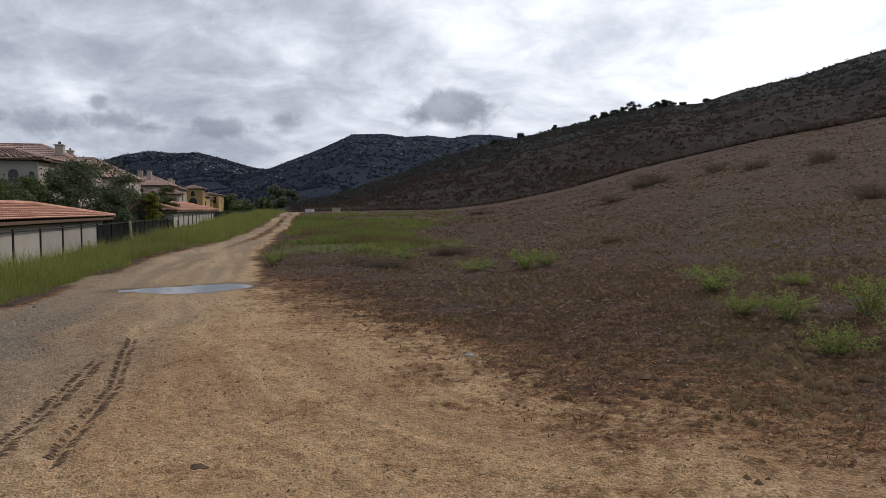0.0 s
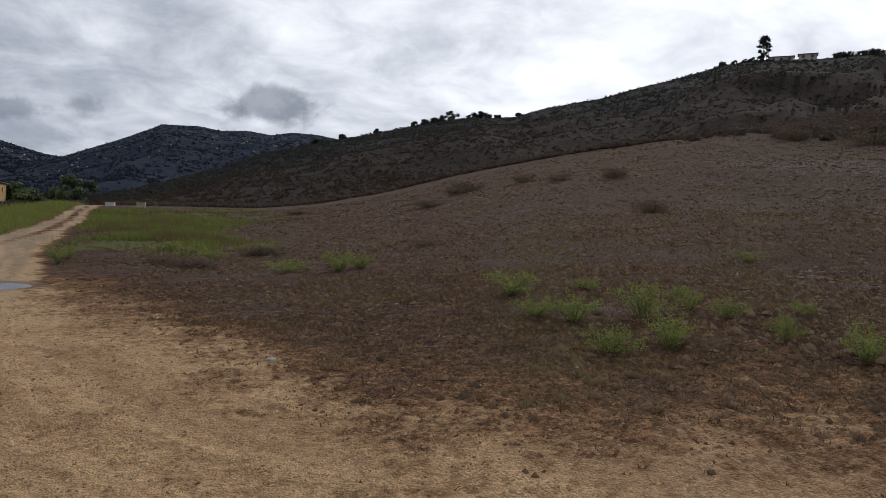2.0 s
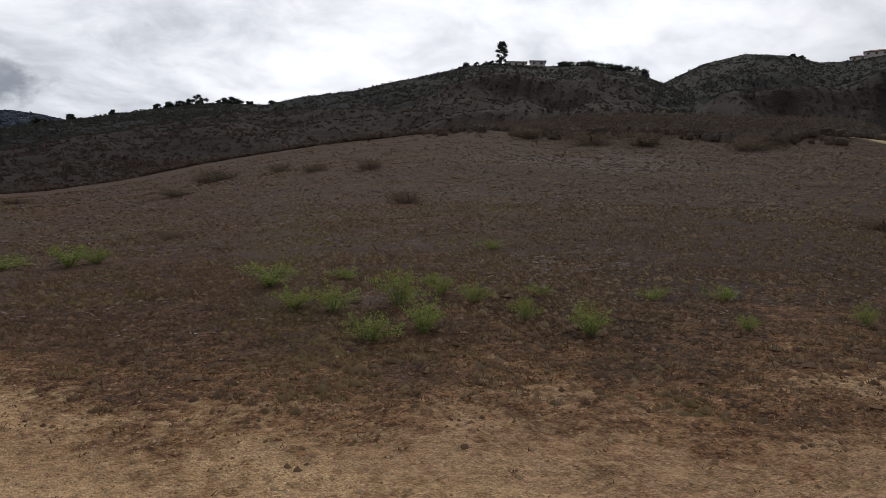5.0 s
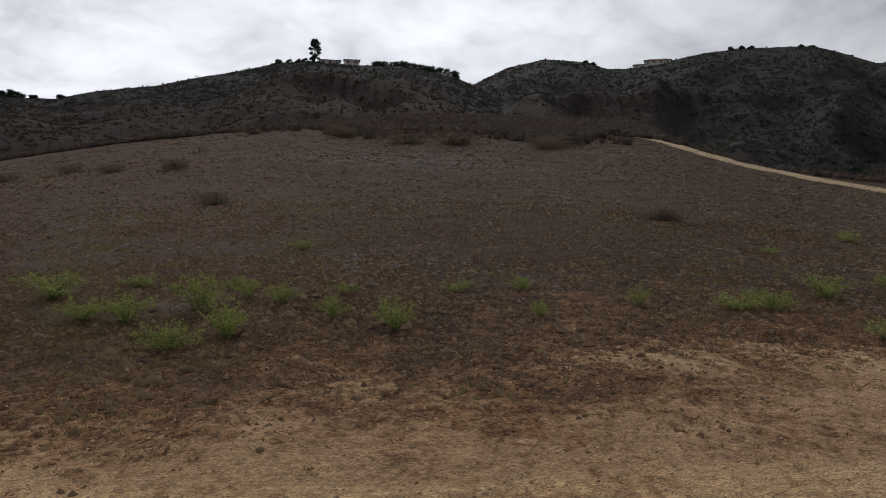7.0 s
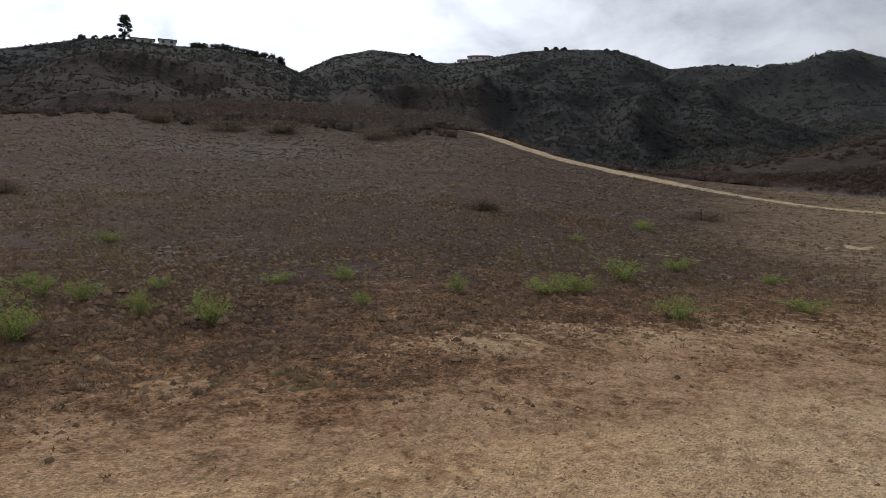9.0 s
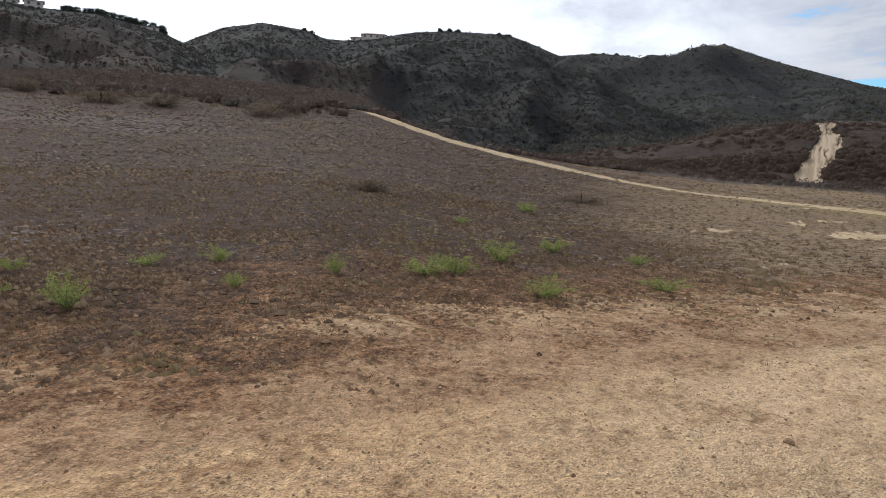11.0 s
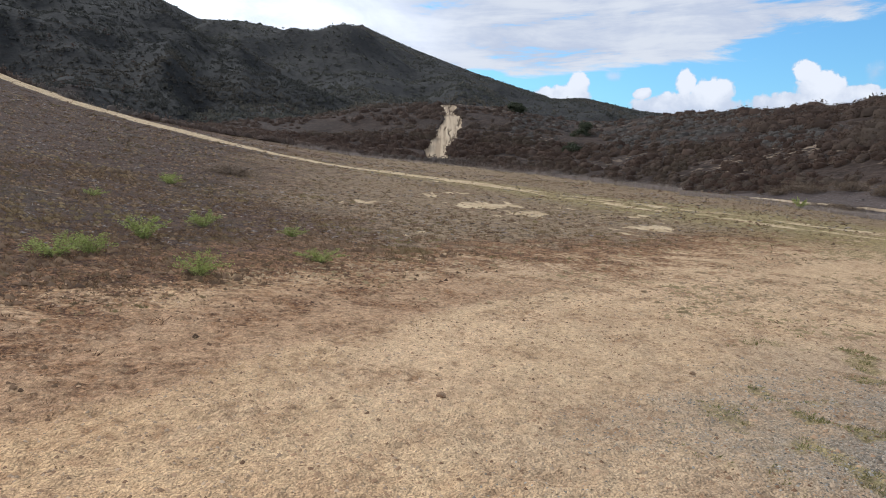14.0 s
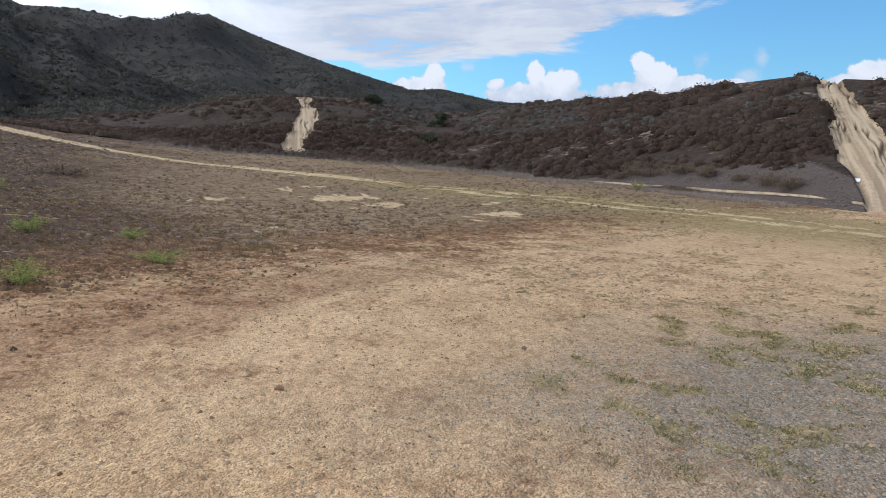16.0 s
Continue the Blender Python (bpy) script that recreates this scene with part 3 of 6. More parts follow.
def box(bm, x0, x1, y0, y1, z0, z1, bevel=0.0):
    made = bmesh.ops.create_cube(bm, size=1.0, matrix=Matrix.LocRotScale(((x0 + x1) / 2, (y0 + y1) / 2, (z0 + z1) / 2), None, (x1 - x0, y1 - y0, z1 - z0)))
    if bevel:
        edges = list({e for v in made["verts"] for e in v.link_edges})
        bmesh.ops.bevel(bm, geom=edges, offset=bevel, segments=1, affect="EDGES")


def boxed(x0, x1, y0, y1, z0, z1, bevel=0.0):
    bm = bmesh.new()
    box(bm, x0, x1, y0, y1, z0, z1, bevel)
    return bm


def rod(bm, a, b, r0, r1, sides=6):
    a, b = Vector(a), Vector(b)
    d = b - a
    m = Matrix.Translation((a + b) / 2) @ d.to_track_quat("Z", "Y").to_matrix().to_4x4()
    bmesh.ops.create_cone(bm, cap_ends=True, segments=sides, radius1=r0, radius2=r1, depth=d.length, matrix=m)


def unit(v):
    return v / np.maximum(np.linalg.norm(v, axis=-1, keepdims=True), 1e-9)


def leaf_cloud(rng, centre, radius, count, size, flat=0.75, hollow=0.35, spin=0.45):
    """Triangles strewn through a rounded clump. centre (n, 3), radius (n,), size (n,): (n * count * 3, 3) vertices."""
    n = len(centre)
    d = unit(rng.normal(size=(n, count, 3)))
    d[..., 2] = np.abs(d[..., 2])
    rr = (hollow + (1 - hollow) * rng.random((n, count, 1))) * radius[:, None, None]
    c = centre[:, None, :] + d * rr * np.array([1, 1, flat])
    nrm = unit(d + spin * rng.normal(size=(n, count, 3)))
    a = unit(np.cross(nrm, rng.normal(size=(n, count, 3))))
    b = np.cross(nrm, a)
    s = size[:, None, None] * (0.6 + 0.8 * rng.random((n, count, 1)))
    return np.stack([c + a * s, c - 0.5 * a * s + 0.8 * b * s, c - 0.5 * a * s - 0.8 * b * s], axis=2).reshape(-1, 3)


def blades(rng, base, height, width, count, lean=0.5, spread=0.3):
    """Tapered upright blades in tufts. base (n, 3), height (n,), width (n,): triangles."""
    n = len(base)
    ang = rng.random((n, count)) * 2 * np.pi
    d = np.stack([np.cos(ang), np.sin(ang), np.zeros_like(ang)], axis=-1)
    root = base[:, None, :] + d * (spread * height[:, None] * rng.random((n, count)))[..., None]
    h = height[:, None] * (0.5 + 0.7 * rng.random((n, count)))
    tip = root + d * (h * lean * rng.random((n, count)))[..., None]
    tip[..., 2] += h
    side = np.stack([-np.sin(ang + 1.0), np.cos(ang + 1.0), np.zeros_like(ang)], axis=-1) * (width[:, None, None] * 0.5)
    return np.stack([root - side, root + side, tip], axis=2).reshape(-1, 3)


def mounds(rng, c, r, h, sides=6, rings=1):
    """Low uneven domes standing on c (n, 3), of radius r and height h: vertices and triangles."""
    n = len(c)
    ang = np.linspace(0, 2 * np.pi, sides, endpoint=False)[None, :] + rng.uniform(0, 2 * np.pi, (n, 1))
    rows, z = [(1.0, -0.12), (0.74, 0.66)][:rings], []
    parts = []
    for k, (w, up_to) in enumerate(rows):
        rad = r[:, None] * w * rng.uniform(0.72, 1.25, (n, sides))
        parts.append(np.stack([np.cos(ang + 0.5 * k) * rad, np.sin(ang + 0.5 * k) * rad, h[:, None] * (up_to + (0.22 * rng.normal(size=(n, sides)) if k else np.zeros((n, sides))))], axis=-1))
    tip = np.stack([rng.normal(0, 0.16, n) * r, rng.normal(0, 0.16, n) * r, h * rng.uniform(0.8, 1.15, n)], axis=-1)[:, None, :]
    v = c[:, None, :] + np.concatenate(parts + [tip], axis=1)
    f = []
    for s in range(sides):
        e = (s + 1) % sides
        if rings == 2:
            f += [(s, e, sides + s), (e, sides + e, sides + s)]
        b = sides * (rings - 1)
        f.append((b + s, b + e, sides * rings))
    m = sides * rings + 1
    return v.reshape(-1, 3), (np.array(f)[None] + (np.arange(n) * m)[:, None, None]).reshape(-1, 3)


def clumps_of(name, v, f, extra, mat, label, category):
    """Domes and loose leaves in one object of stuff."""
    loose = len(v) + triangles(extra)
    return tagged(mesh_np(name, np.concatenate([v, extra]), np.concatenate([f, loose]), mat, smooth=True), label, category, kind="stuff")


def triangles(v):
    return np.arange(len(v)).reshape(-1, 3)


def strew(name, v, mat, label, category, group=""):
    return tagged(mesh_np(name, v, triangles(v), mat), label, category, group, "stuff")


# ---------- ground ----------
EDGE_X = [-60, -14, -3.8, -2.0, -0.3, 0.96, 1.9, 2.7, 3.8, 5.0, 6.3, 8.0, 10.3, 13.9, 18.8, 30, 60]
EDGE_Y = [15, 15, 14.0, 11.4, 7.9, 5.4, 4.7, 4.2, 3.65, 3.1, 2.4, 1.3, -0.9, -5.8, -15, -38, -95]
TRACK = [(75, 40), (73, 31.5), (70.5, 26.6), (69.5, 22.8), (68.5, 18.4), (64.8, 13), (61.6, 9.9), (57, 4.7), (53.2, 0), (52.5, -3.5), (49.8, -6.6), (46, -10.9), (38, -14), (30, -15.8), (22, -17.2), (10, -20), (-10, -26)]
BARE = [(28.8, -6.6, 3.2, 1.3), (25.2, -7.5, 2.6, 0.8), (22.8, -8.6, 2.4, 0.45), (21.6, -10.3, 2.6, 0.7), (34.5, -5.4, 2.2, 0.7), (25.2, -11.4, 2.0, 0.5), (16.8, -2.2, 0.9, 0.4), (27.0, -1.6, 1.6, 0.5), (47.5, -8, 5, 0.5)]


def near_line(x, y, pts):
    best = np.full(np.shape(x), 1e9)
    for (x0, y0), (x1, y1) in zip(pts, pts[1:]):
        ex, ey = x1 - x0, y1 - y0
        t = np.clip(((x - x0) * ex + (y - y0) * ey) / (ex * ex + ey * ey), 0, 1)
        best = np.minimum(best, np.hypot(x - x0 - t * ex, y - y0 - t * ey))
    return best


DRIVEN = [(-14, 60), (-6.0, 22), (-3.0, 9.0), (-1.2, 6.0), (1.0, 3.9), (3.7, 1.65), (5.6, 0.3), (7.7, -1.4), (11, -4.9), (15, -10), (19, -16), (22, -30)]


def driven(x, y):
    """Metres along the line on which cars turn from the road into the field, and metres to the meadow's side of it."""
    x, y = np.asarray(x, float), np.asarray(y, float)
    best, side, run, total = np.full(x.shape, 1e9), np.zeros(x.shape), np.zeros(x.shape), 0.0
    for (x0, y0), (x1, y1) in zip(DRIVEN, DRIVEN[1:]):
        ex, ey = x1 - x0, y1 - y0
        ln = math.hypot(ex, ey)
        t = np.clip(((x - x0) * ex + (y - y0) * ey) / ln ** 2, 0, 1)
        d = np.hypot(x - x0 - t * ex, y - y0 - t * ey)
        nearer = d < best
        side = np.where(nearer, np.where((y - y0) * ex - (x - x0) * ey > 0, d, -d), side)
        run, best = np.where(nearer, total + t * ln, run), np.minimum(best, d)
        total += ln
    return run, side


def streak_at(x, y):
    """Wheel streaks along the driven line: above 0 loose brown crumbs, below 0 packed pale earth."""
    run, d = driven(x, y)
    bent = d + 0.5 * fbm(x / 3.5, y / 3.5, 2, 17)
    smear = near_line(x, y, [(4.6, 3.5), (5.4, 3.0), (6.1, 2.6), (7.2, 2.4), (7.9, 1.95)]) + 0.12 * fbm(x / 0.5, y / 0.5, 2, 37)
    fine = fbm(bent / 0.20, run / 3.2, 3, 18, 0.6) - 1.6 * np.exp(-(smear / 0.22) ** 2)
    wide = fbm(bent / 0.75, run / 6.0, 2, 19)
    return np.clip(0.75 * fine + 0.75 * wide, -1, 1) * (1 - 0.88 * step(-d, 0.5, 2.0) * step(x, -1, 2)) * (0.45 + 0.55 * step(fbm(x / 2.2, y / 2.2, 2, 20), -0.5, 0.5))


def brown_at(x, y):
    """Loose reddish earth between the driven line and the meadow."""
    run, d = driven(x, y)
    d = d + 0.35 * fbm(x / 1.1, y / 1.1, 3, 24)
    return step(d, 0.15, 0.55) * (1 - step(d, 1.6, 2.6)) * step(x, 1.0, 3.0) * (1 - step(x, 7.5, 13))


def dirt_at(x, y):
    """1 on bare earth, 0 in the meadow."""
    s, lat = along(x, y)
    ragged = 1.5 * fbm(x / 2.6, y / 2.6, 4, 21)
    wide = 1 + 1.0 * step(x, 5, 12)
    apron = step((np.interp(x, EDGE_X, EDGE_Y) - y) / wide + ragged, -5.5, 4.0) * step(-lat, -4.3, -3.5)
    right, left = road_edges(s)
    road = step(lat + 0.25 * ragged, right - 0.35, right + 0.35) * (1 - step(lat + 0.25 * ragged, left - 0.35, left + 0.25)) * (s > -30) * (s < 160)
    middle = np.exp(-((lat - 0.5 * (right + left) - 0.2 * ragged) / 0.26) ** 2) * step(s, 24, 38) * 0.75
    return np.clip(np.maximum(apron, road) - middle, 0, 1)


def gravel_at(x, y):
    s, lat = along(x, y)
    a = step(1.0 - np.hypot((x - 3.4) / 2.6, (y + 6.2) / 3.7) + 0.4 * fbm(x / 1.2, y / 1.2, 3, 31), -0.35, 0.6)
    b = step(lat + 0.5 * fbm(x, y, 2, 32), 2.3, 3.4) * (1 - step(s, 10, 16)) * (1 - step(lat, 3.9, 4.5)) * (s > -20)
    return np.maximum(a, 0.8 * b)


def green_at(x, y):
    s, lat = along(x, y)
    right, left = road_edges(s)
    verge = step(lat + 0.5 * fbm(x / 2, y / 2, 2, 41), left - 0.2, left + 0.6) * (1 - step(lat, 40, 60)) * step(s, 4, 9)
    a, r = np.degrees(np.arctan2(x, y)), np.hypot(x, y)
    plot = (1 - step(lat + 0.3 * fbm(x, y, 2, 40), right - 0.7, right - 0.1)) * (1 - step(a + 7 * fbm(x / 6, y / 6, 3, 42), -5, 4)) * step(r + 6 * fbm(x / 3, y / 3, 3, 48), 20, 28) * (1 - step(r, 70, 125)) * np.clip(0.60 + 1.2 * fbm(x / 4, y / 7, 4, 49), 0, 1) * (a > -60) * (y > 0)
    return np.maximum(verge, plot)


def moss_at(x, y):
    """Patches of low olive grass round the gravel."""
    return step(fbm(x / 0.30, y / 0.30, 4, 43) + 0.25 * fbm(x / 2.0, y / 2.0, 2, 39), -0.05, 0.5) * step(1 - np.hypot((x - 4.3) / 3.4, (y + 7.0) / 5.0), -0.2, 0.4)


def wheel_at(x, y):
    """Packed wheel lines of the road."""
    s, lat = along(x, y)
    right, left = road_edges(s)
    w = np.exp(-((lat - right - 0.74 * (left - right)) / 0.38) ** 2) + np.exp(-((lat - right - 0.27 * (left - right)) / 0.38) ** 2)
    return np.clip(w, 0, 1) * step(s, 6, 16) * (s < 170)


def straw_at(x, y):
    """Where cut straw lies thick on the slope."""
    a, r = np.degrees(np.arctan2(x, y)), np.hypot(x, y)
    far = 1.1 * np.exp(-(((a - 48) / 6) ** 2 + ((r - 53) / 9) ** 2)) + 0.6 * np.exp(-(((a - 39) / 4) ** 2 + ((r - 53) / 6) ** 2)) + 0.3 * np.exp(-(((a - 66) / 6) ** 2 + ((r - 58) / 8) ** 2))
    return far + 0.8 * np.exp(-(((x - 9.0) / 1.3) ** 2 + ((y - 9.5) / 1.1) ** 2)) + 0.6 * np.exp(-(((x - 4.9) / 0.8) ** 2 + ((y - 8.6) / 0.9) ** 2))


def slope_shade_at(x, y):
    """Where shade on the slope is put into the meadow's colour."""
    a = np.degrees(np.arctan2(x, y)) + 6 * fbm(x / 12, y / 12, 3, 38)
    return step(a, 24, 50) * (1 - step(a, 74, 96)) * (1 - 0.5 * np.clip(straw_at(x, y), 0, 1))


def grey_at(x, y):
    """Trodden grey earth on the road's left half and round the gravel."""
    s, lat = along(x, y)
    a = step(lat + 0.8 * fbm(x / 1.8, y / 1.8, 3, 46), 0.6, 2.8) * (s > -6)
    right, left = road_edges(s)
    a = np.maximum(a, 0.8 * step(s, 9, 19) * step(lat, right - 0.2, right + 0.6) * (lat < left + 0.5))
    b = 0.8 * step(1.25 - np.hypot((x - 3.4) / 3.2, (y + 6.2) / 4.2) + 0.5 * fbm(x / 1.5, y / 1.5, 4, 47), -0.1, 0.7)
    return np.maximum(a, b)


def pale_at(x, y):
    """Thin straw-coloured turf on the flat of the field."""
    a, r = np.degrees(np.arctan2(x, y)), np.hypot(x, y)
    return step(a + 14 * fbm(x / 9, y / 9, 3, 44), 66, 100) * step(r, 2.5, 5)


def ochre_at(x, y):
    """Yellow-green wash of short grass beside the path."""
    d = near_line(x, y, TRACK) + 1.2 * fbm(x / 3, y / 3, 3, 45)
    wash = np.exp(-(d / np.interp(x, [15, 35, 55], [6.0, 4.5, 3.0])) ** 2) * step(60 - x, 0, 14) * step(x, 4, 14)
    return np.maximum(wash, 0.85 * moss_at(x, y))


def track_at(x, y):
    d = near_line(x, y, TRACK) + 0.35 * fbm(x / 2.2, y / 2.2, 3, 51) + 0.8 * fbm(x / 4.5, y / 4.5, 2, 59) * step(62 - x, 0, 20)
    one = 1 - step(d + 0.5 * fbm(x / 0.9, y / 0.9, 2, 56), 0.30, np.interp(x, [50, 60, 68], [2.3, 2.8, 3.8]))
    two = (1 - step(np.abs(d - 1.0) + 0.35 * fbm(x / 0.9, y / 0.9, 2, 56), 0.15, 0.95)) * (0.80 + 0.40 * fbm(x / 3, y / 3, 3, 54))
    t = one + (0.78 * two - one) * step(50 - x, 0, 12)
    t = np.maximum(t, 0.55 * (1 - step(near_line(x, y, [(17.2, 6.4), (17.5, 4.4), (17.3, 2.2)]) + 0.1 * fbm(x, y, 2, 50), 0.05, 0.22)))
    for bx, by, rx, ry in BARE:
        c, sn = math.cos(-0.5), math.sin(-0.5)
        u, w = (x - bx) * c + (y - by) * sn, -(x - bx) * sn + (y - by) * c
        t = np.maximum(t, 0.9 * step(1.25 - np.hypot(u / rx, w / ry) + 2.3 * fbm(x / 1.7, y / 0.6, 4, 52, 0.7), 0.25, 1.1))
    return t


def surface_z(x, y):
    """Height of the ground with its small lumps and crumbs."""
    x, y = np.asarray(x, float), np.asarray(y, float)
    dirt = dirt_at(x, y)
    close = np.clip((17 - np.hypot(x, y)) / 8, 0, 1) * (1 - step(puddle_shape(x, y), -2.4, -0.5))
    return ground_z(x, y) + close * (1 - dirt) * 0.034 * fbm(x / 0.33, y / 0.33, 3, 11) + close * dirt * (0.022 * fbm(x / 0.22, y / 0.22, 3, 12) + 0.02 * fbm(along(x, y)[1] / 0.45, along(x, y)[0] / 3.5, 2, 13)) + close * 0.020 * fbm(x / 0.10, y / 0.10, 2, 14) + close * dirt * (0.022 * np.maximum(fbm(x / 0.16, y / 0.16, 2, 16) - 0.25, 0) + 0.020 * streak_at(x, y))


def build_ground():
    fine = np.arange(-46, 148, 0.31)
    az = np.radians(np.concatenate([fine, np.arange(152, 308, 3.0)]))
    r = np.concatenate([0.35 * 1.05 ** np.arange(0, 36), 2.02 * 1.0075 ** np.arange(0, 240), 12.14 * 1.0145 ** np.arange(0, 64), 30.4 * 1.025 ** np.arange(0, 58), 127 * 1.075 ** np.arange(0, 50)])
    na, nr = len(az), len(r)
    x, y = np.sin(az)[None, :] * r[:, None], np.cos(az)[None, :] * r[:, None]
    x, y = np.concatenate([[0.0], x.ravel()]), np.concatenate([[0.0], y.ravel()])
    i, j = np.meshgrid(np.arange(nr - 1), np.arange(na), indexing="ij")
    k = (j + 1) % na
    quads = 1 + np.stack([i * na + j, (i + 1) * na + j, (i + 1) * na + k, i * na + k], axis=-1).reshape(-1, 4)
    fan = np.stack([np.zeros(na, int), 1 + np.arange(na), 1 + (np.arange(na) + 1) % na, 1 + (np.arange(na) + 1) % na], axis=-1)[:, :3]
    wet = np.clip(step(puddle_shape(x, y), -1.1, -0.1), 0, 1) * 0.8
    dirt = dirt_at(x, y)
    z = surface_z(x, y)
    masks = {"dirt": dirt, "gravel": gravel_at(x, y), "green": green_at(x, y), "track": track_at(x, y), "wet": wet, "pale": pale_at(x, y), "wheel": wheel_at(x, y), "ochre": ochre_at(x, y), "grey": grey_at(x, y), "straw": straw_at(x, y), "streak": streak_at(x, y), "brown": brown_at(x, y), "slope_shade": slope_shade_at(x, y)}
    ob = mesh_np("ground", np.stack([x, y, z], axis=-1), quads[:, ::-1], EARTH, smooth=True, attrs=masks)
    bm = bmesh.new()
    bm.from_mesh(ob.data)
    bm.verts.ensure_lookup_table()
    for f in fan:
        face = bm.faces.new([bm.verts[int(v)] for v in f[::-1]])
        face.smooth = True
    bm.to_mesh(ob.data)
    bm.free()
    return tagged(ob, "brown mown meadow and bare tan dirt rising to a brow", "ground", kind="structure")


build_ground()


# ---------- hills ----------
class Hill:
    """A ridge: rows of bearing, distance and elevation of its crest; it rises from foot(az) metres away."""

    def __init__(self, rows, foot, seed, swell=0.16, power=1.1, broad=120.0, base=None):
        self.rows, self.foot, self.seed, self.swell, self.power, self.broad, self.base = np.array(rows, float), foot, seed, swell, power, broad, base

    def brown(self, az):
        """How far up the face the brown dry scrub reaches."""
        return np.interp(az, [-20, 0, 25, 38, 62, 70, 78], [0.45, 0.60, 0.58, 0.60, 0.48, 0.30, 0.10])

    def at(self, az, u):
        az, u = np.asarray(az, float), np.asarray(u, float)
        rr = smooth_interp(az, self.rows[:, 0], self.rows[:, 1])
        zr = EYE_Z + rr * np.tan(np.radians(np.interp(az, self.rows[:, 0], self.rows[:, 2])))
        r0 = np.interp(az, *self.foot)
        r = r0 + np.minimum(u, 1) * (rr - r0) + np.maximum(u - 1, 0) * rr * 0.8
        x, y = np.sin(np.radians(az)) * r, np.cos(np.radians(az)) * r
        zb = (ground_z(np.sin(np.radians(az)) * r0, np.cos(np.radians(az)) * r0) if self.base is None else self.base) - 0.4
        v = np.minimum(u, 1)
        z = zb + (zr - zb) * v ** self.power
        bulge = 1 - np.abs(2 * vnoise(x / self.broad, y / self.broad, self.seed) - 1)
        gully = (bulge - 0.55) + 0.55 * fbm(x / self.broad * 2.7, y / self.broad * 2.7, 3, self.seed + 3)
        if self.broad > 100:
            spur = 1 - np.abs(2 * vnoise(az / 4.2 + 0.5 * fbm(x / 90, y / 90, 2, 68), v * 1.3, self.seed + 5) - 1)
            gully = gully + 0.5 * (spur - 0.5) * step(1 - v, 0.08, 0.5)
        z = z + self.swell * (zr - zb) * gully * np.clip(4 * v * (1 - v), 0, 1) * (u < 1) * (1 if self.broad < 100 else step(1 - v, 0.04, 0.42))
        z = z - (zr - zb + 10) * np.clip((u - 1) * 1.2, 0, 1) ** 1.15
        return x, y, z

    def build(self, name, mat, label, step_az=0.2, rows=90, track=None, pale=None):
        az = np.arange(self.rows[0, 0], self.rows[-1, 0] + 1e-6, step_az)
        if track is not None:
            az = np.unique(np.concatenate([az, np.arange(96.8, 100.3, 0.045), np.arange(136.5, 144.5, 0.05)]).round(3))
        u = np.concatenate([np.linspace(0, 1, rows), 1 + np.linspace(0.03, 0.9, 10)])
        if track is not None:
            u = np.unique(np.concatenate([u, np.linspace(0.0, 0.10, 34)]))
        a, v = np.meshgrid(az, u, indexing="xy")
        x, y, z = self.at(a.ravel(), v.ravel())
        na, nu = len(az), len(u)
        i, j = np.meshgrid(np.arange(nu - 1), np.arange(na - 1), indexing="ij")
        q = np.stack([i * na + j, i * na + j + 1, (i + 1) * na + j + 1, (i + 1) * na + j], axis=-1).reshape(-1, 4)
        t = track(a.ravel(), v.ravel(), x, y) if track is not None else np.zeros(len(x))
        rill, grooves = np.zeros(len(x)), np.zeros(len(x))
        if track is not None:
            far = np.where(a.ravel() < 115, 1.7, 1.25)
            lean = np.where(a.ravel() < 115, 98.5, np.interp(v.ravel(), TRACK_U, TRACK_MID))
            w = (a.ravel() - lean) * far
            vein = fbm(w + 0.5 * fbm(v.ravel() * 9, w, 2, 59), v.ravel() * 2.6, 4, 58, 0.65)
            grooves = fbm(w * 3.0 + 0.6 * fbm(v.ravel() * 7, w, 2, 62), v.ravel() * 3.2, 4, 63, 0.6)
            rill = (1 - step(np.abs(vein), 0.03, 0.13)) * step(t, 0.5, 0.9) * step(fbm(w * 0.8, v.ravel() * 5, 2, 60), -0.5, 0.1)
            worn = track(a.ravel(), v.ravel(), x, y, False)
            rill = rill * worn
            z = z - 0.30 * worn - 0.22 * rill + 0.045 * worn * grooves
        low = 1 - step(v.ravel() - self.brown(a.ravel()) + 0.22 * fbm(x / 60, y / 60, 3, self.seed), -0.2, 0.24)
        if pale is not None:
            low = pale(a.ravel(), v.ravel(), x, y)
        ob = mesh_np(name, np.stack([x, y, z], axis=-1), q, mat, smooth=True, attrs={"track": t, "low": low, "rill": rill, "groove": grooves})
        return tagged(ob, label, "hill", kind="structure")

    def spots(self, rng, n, a0, a1, u0=0.0, u1=1.0):
        a, u = rng.uniform(a0, a1, n), rng.uniform(u0, u1, n)
        x, y, z = self.at(a, u)
        return np.stack([x, y, z], axis=-1), a, u


FAR_LEFT = Hill([(-60, 2300, 1.5), (-40, 2300, 2.4), (-30, 2300, 3.0), (-26.2, 2300, 3.29), (-24.3, 2300, 3.96), (-22.4, 2300, 4.35), (-20.6, 2300, 4.2), (-19, 2300, 4.32),
                 (-16.9, 2300, 3.81), (-14.9, 2300, 3.24), (-12, 2300, 2.9), (-6, 2300, 2.0), (0, 2300, 1.0)], ([-60, 0], [500, 500]), 61, 0.14, 1.25, 260.0, -10.0)
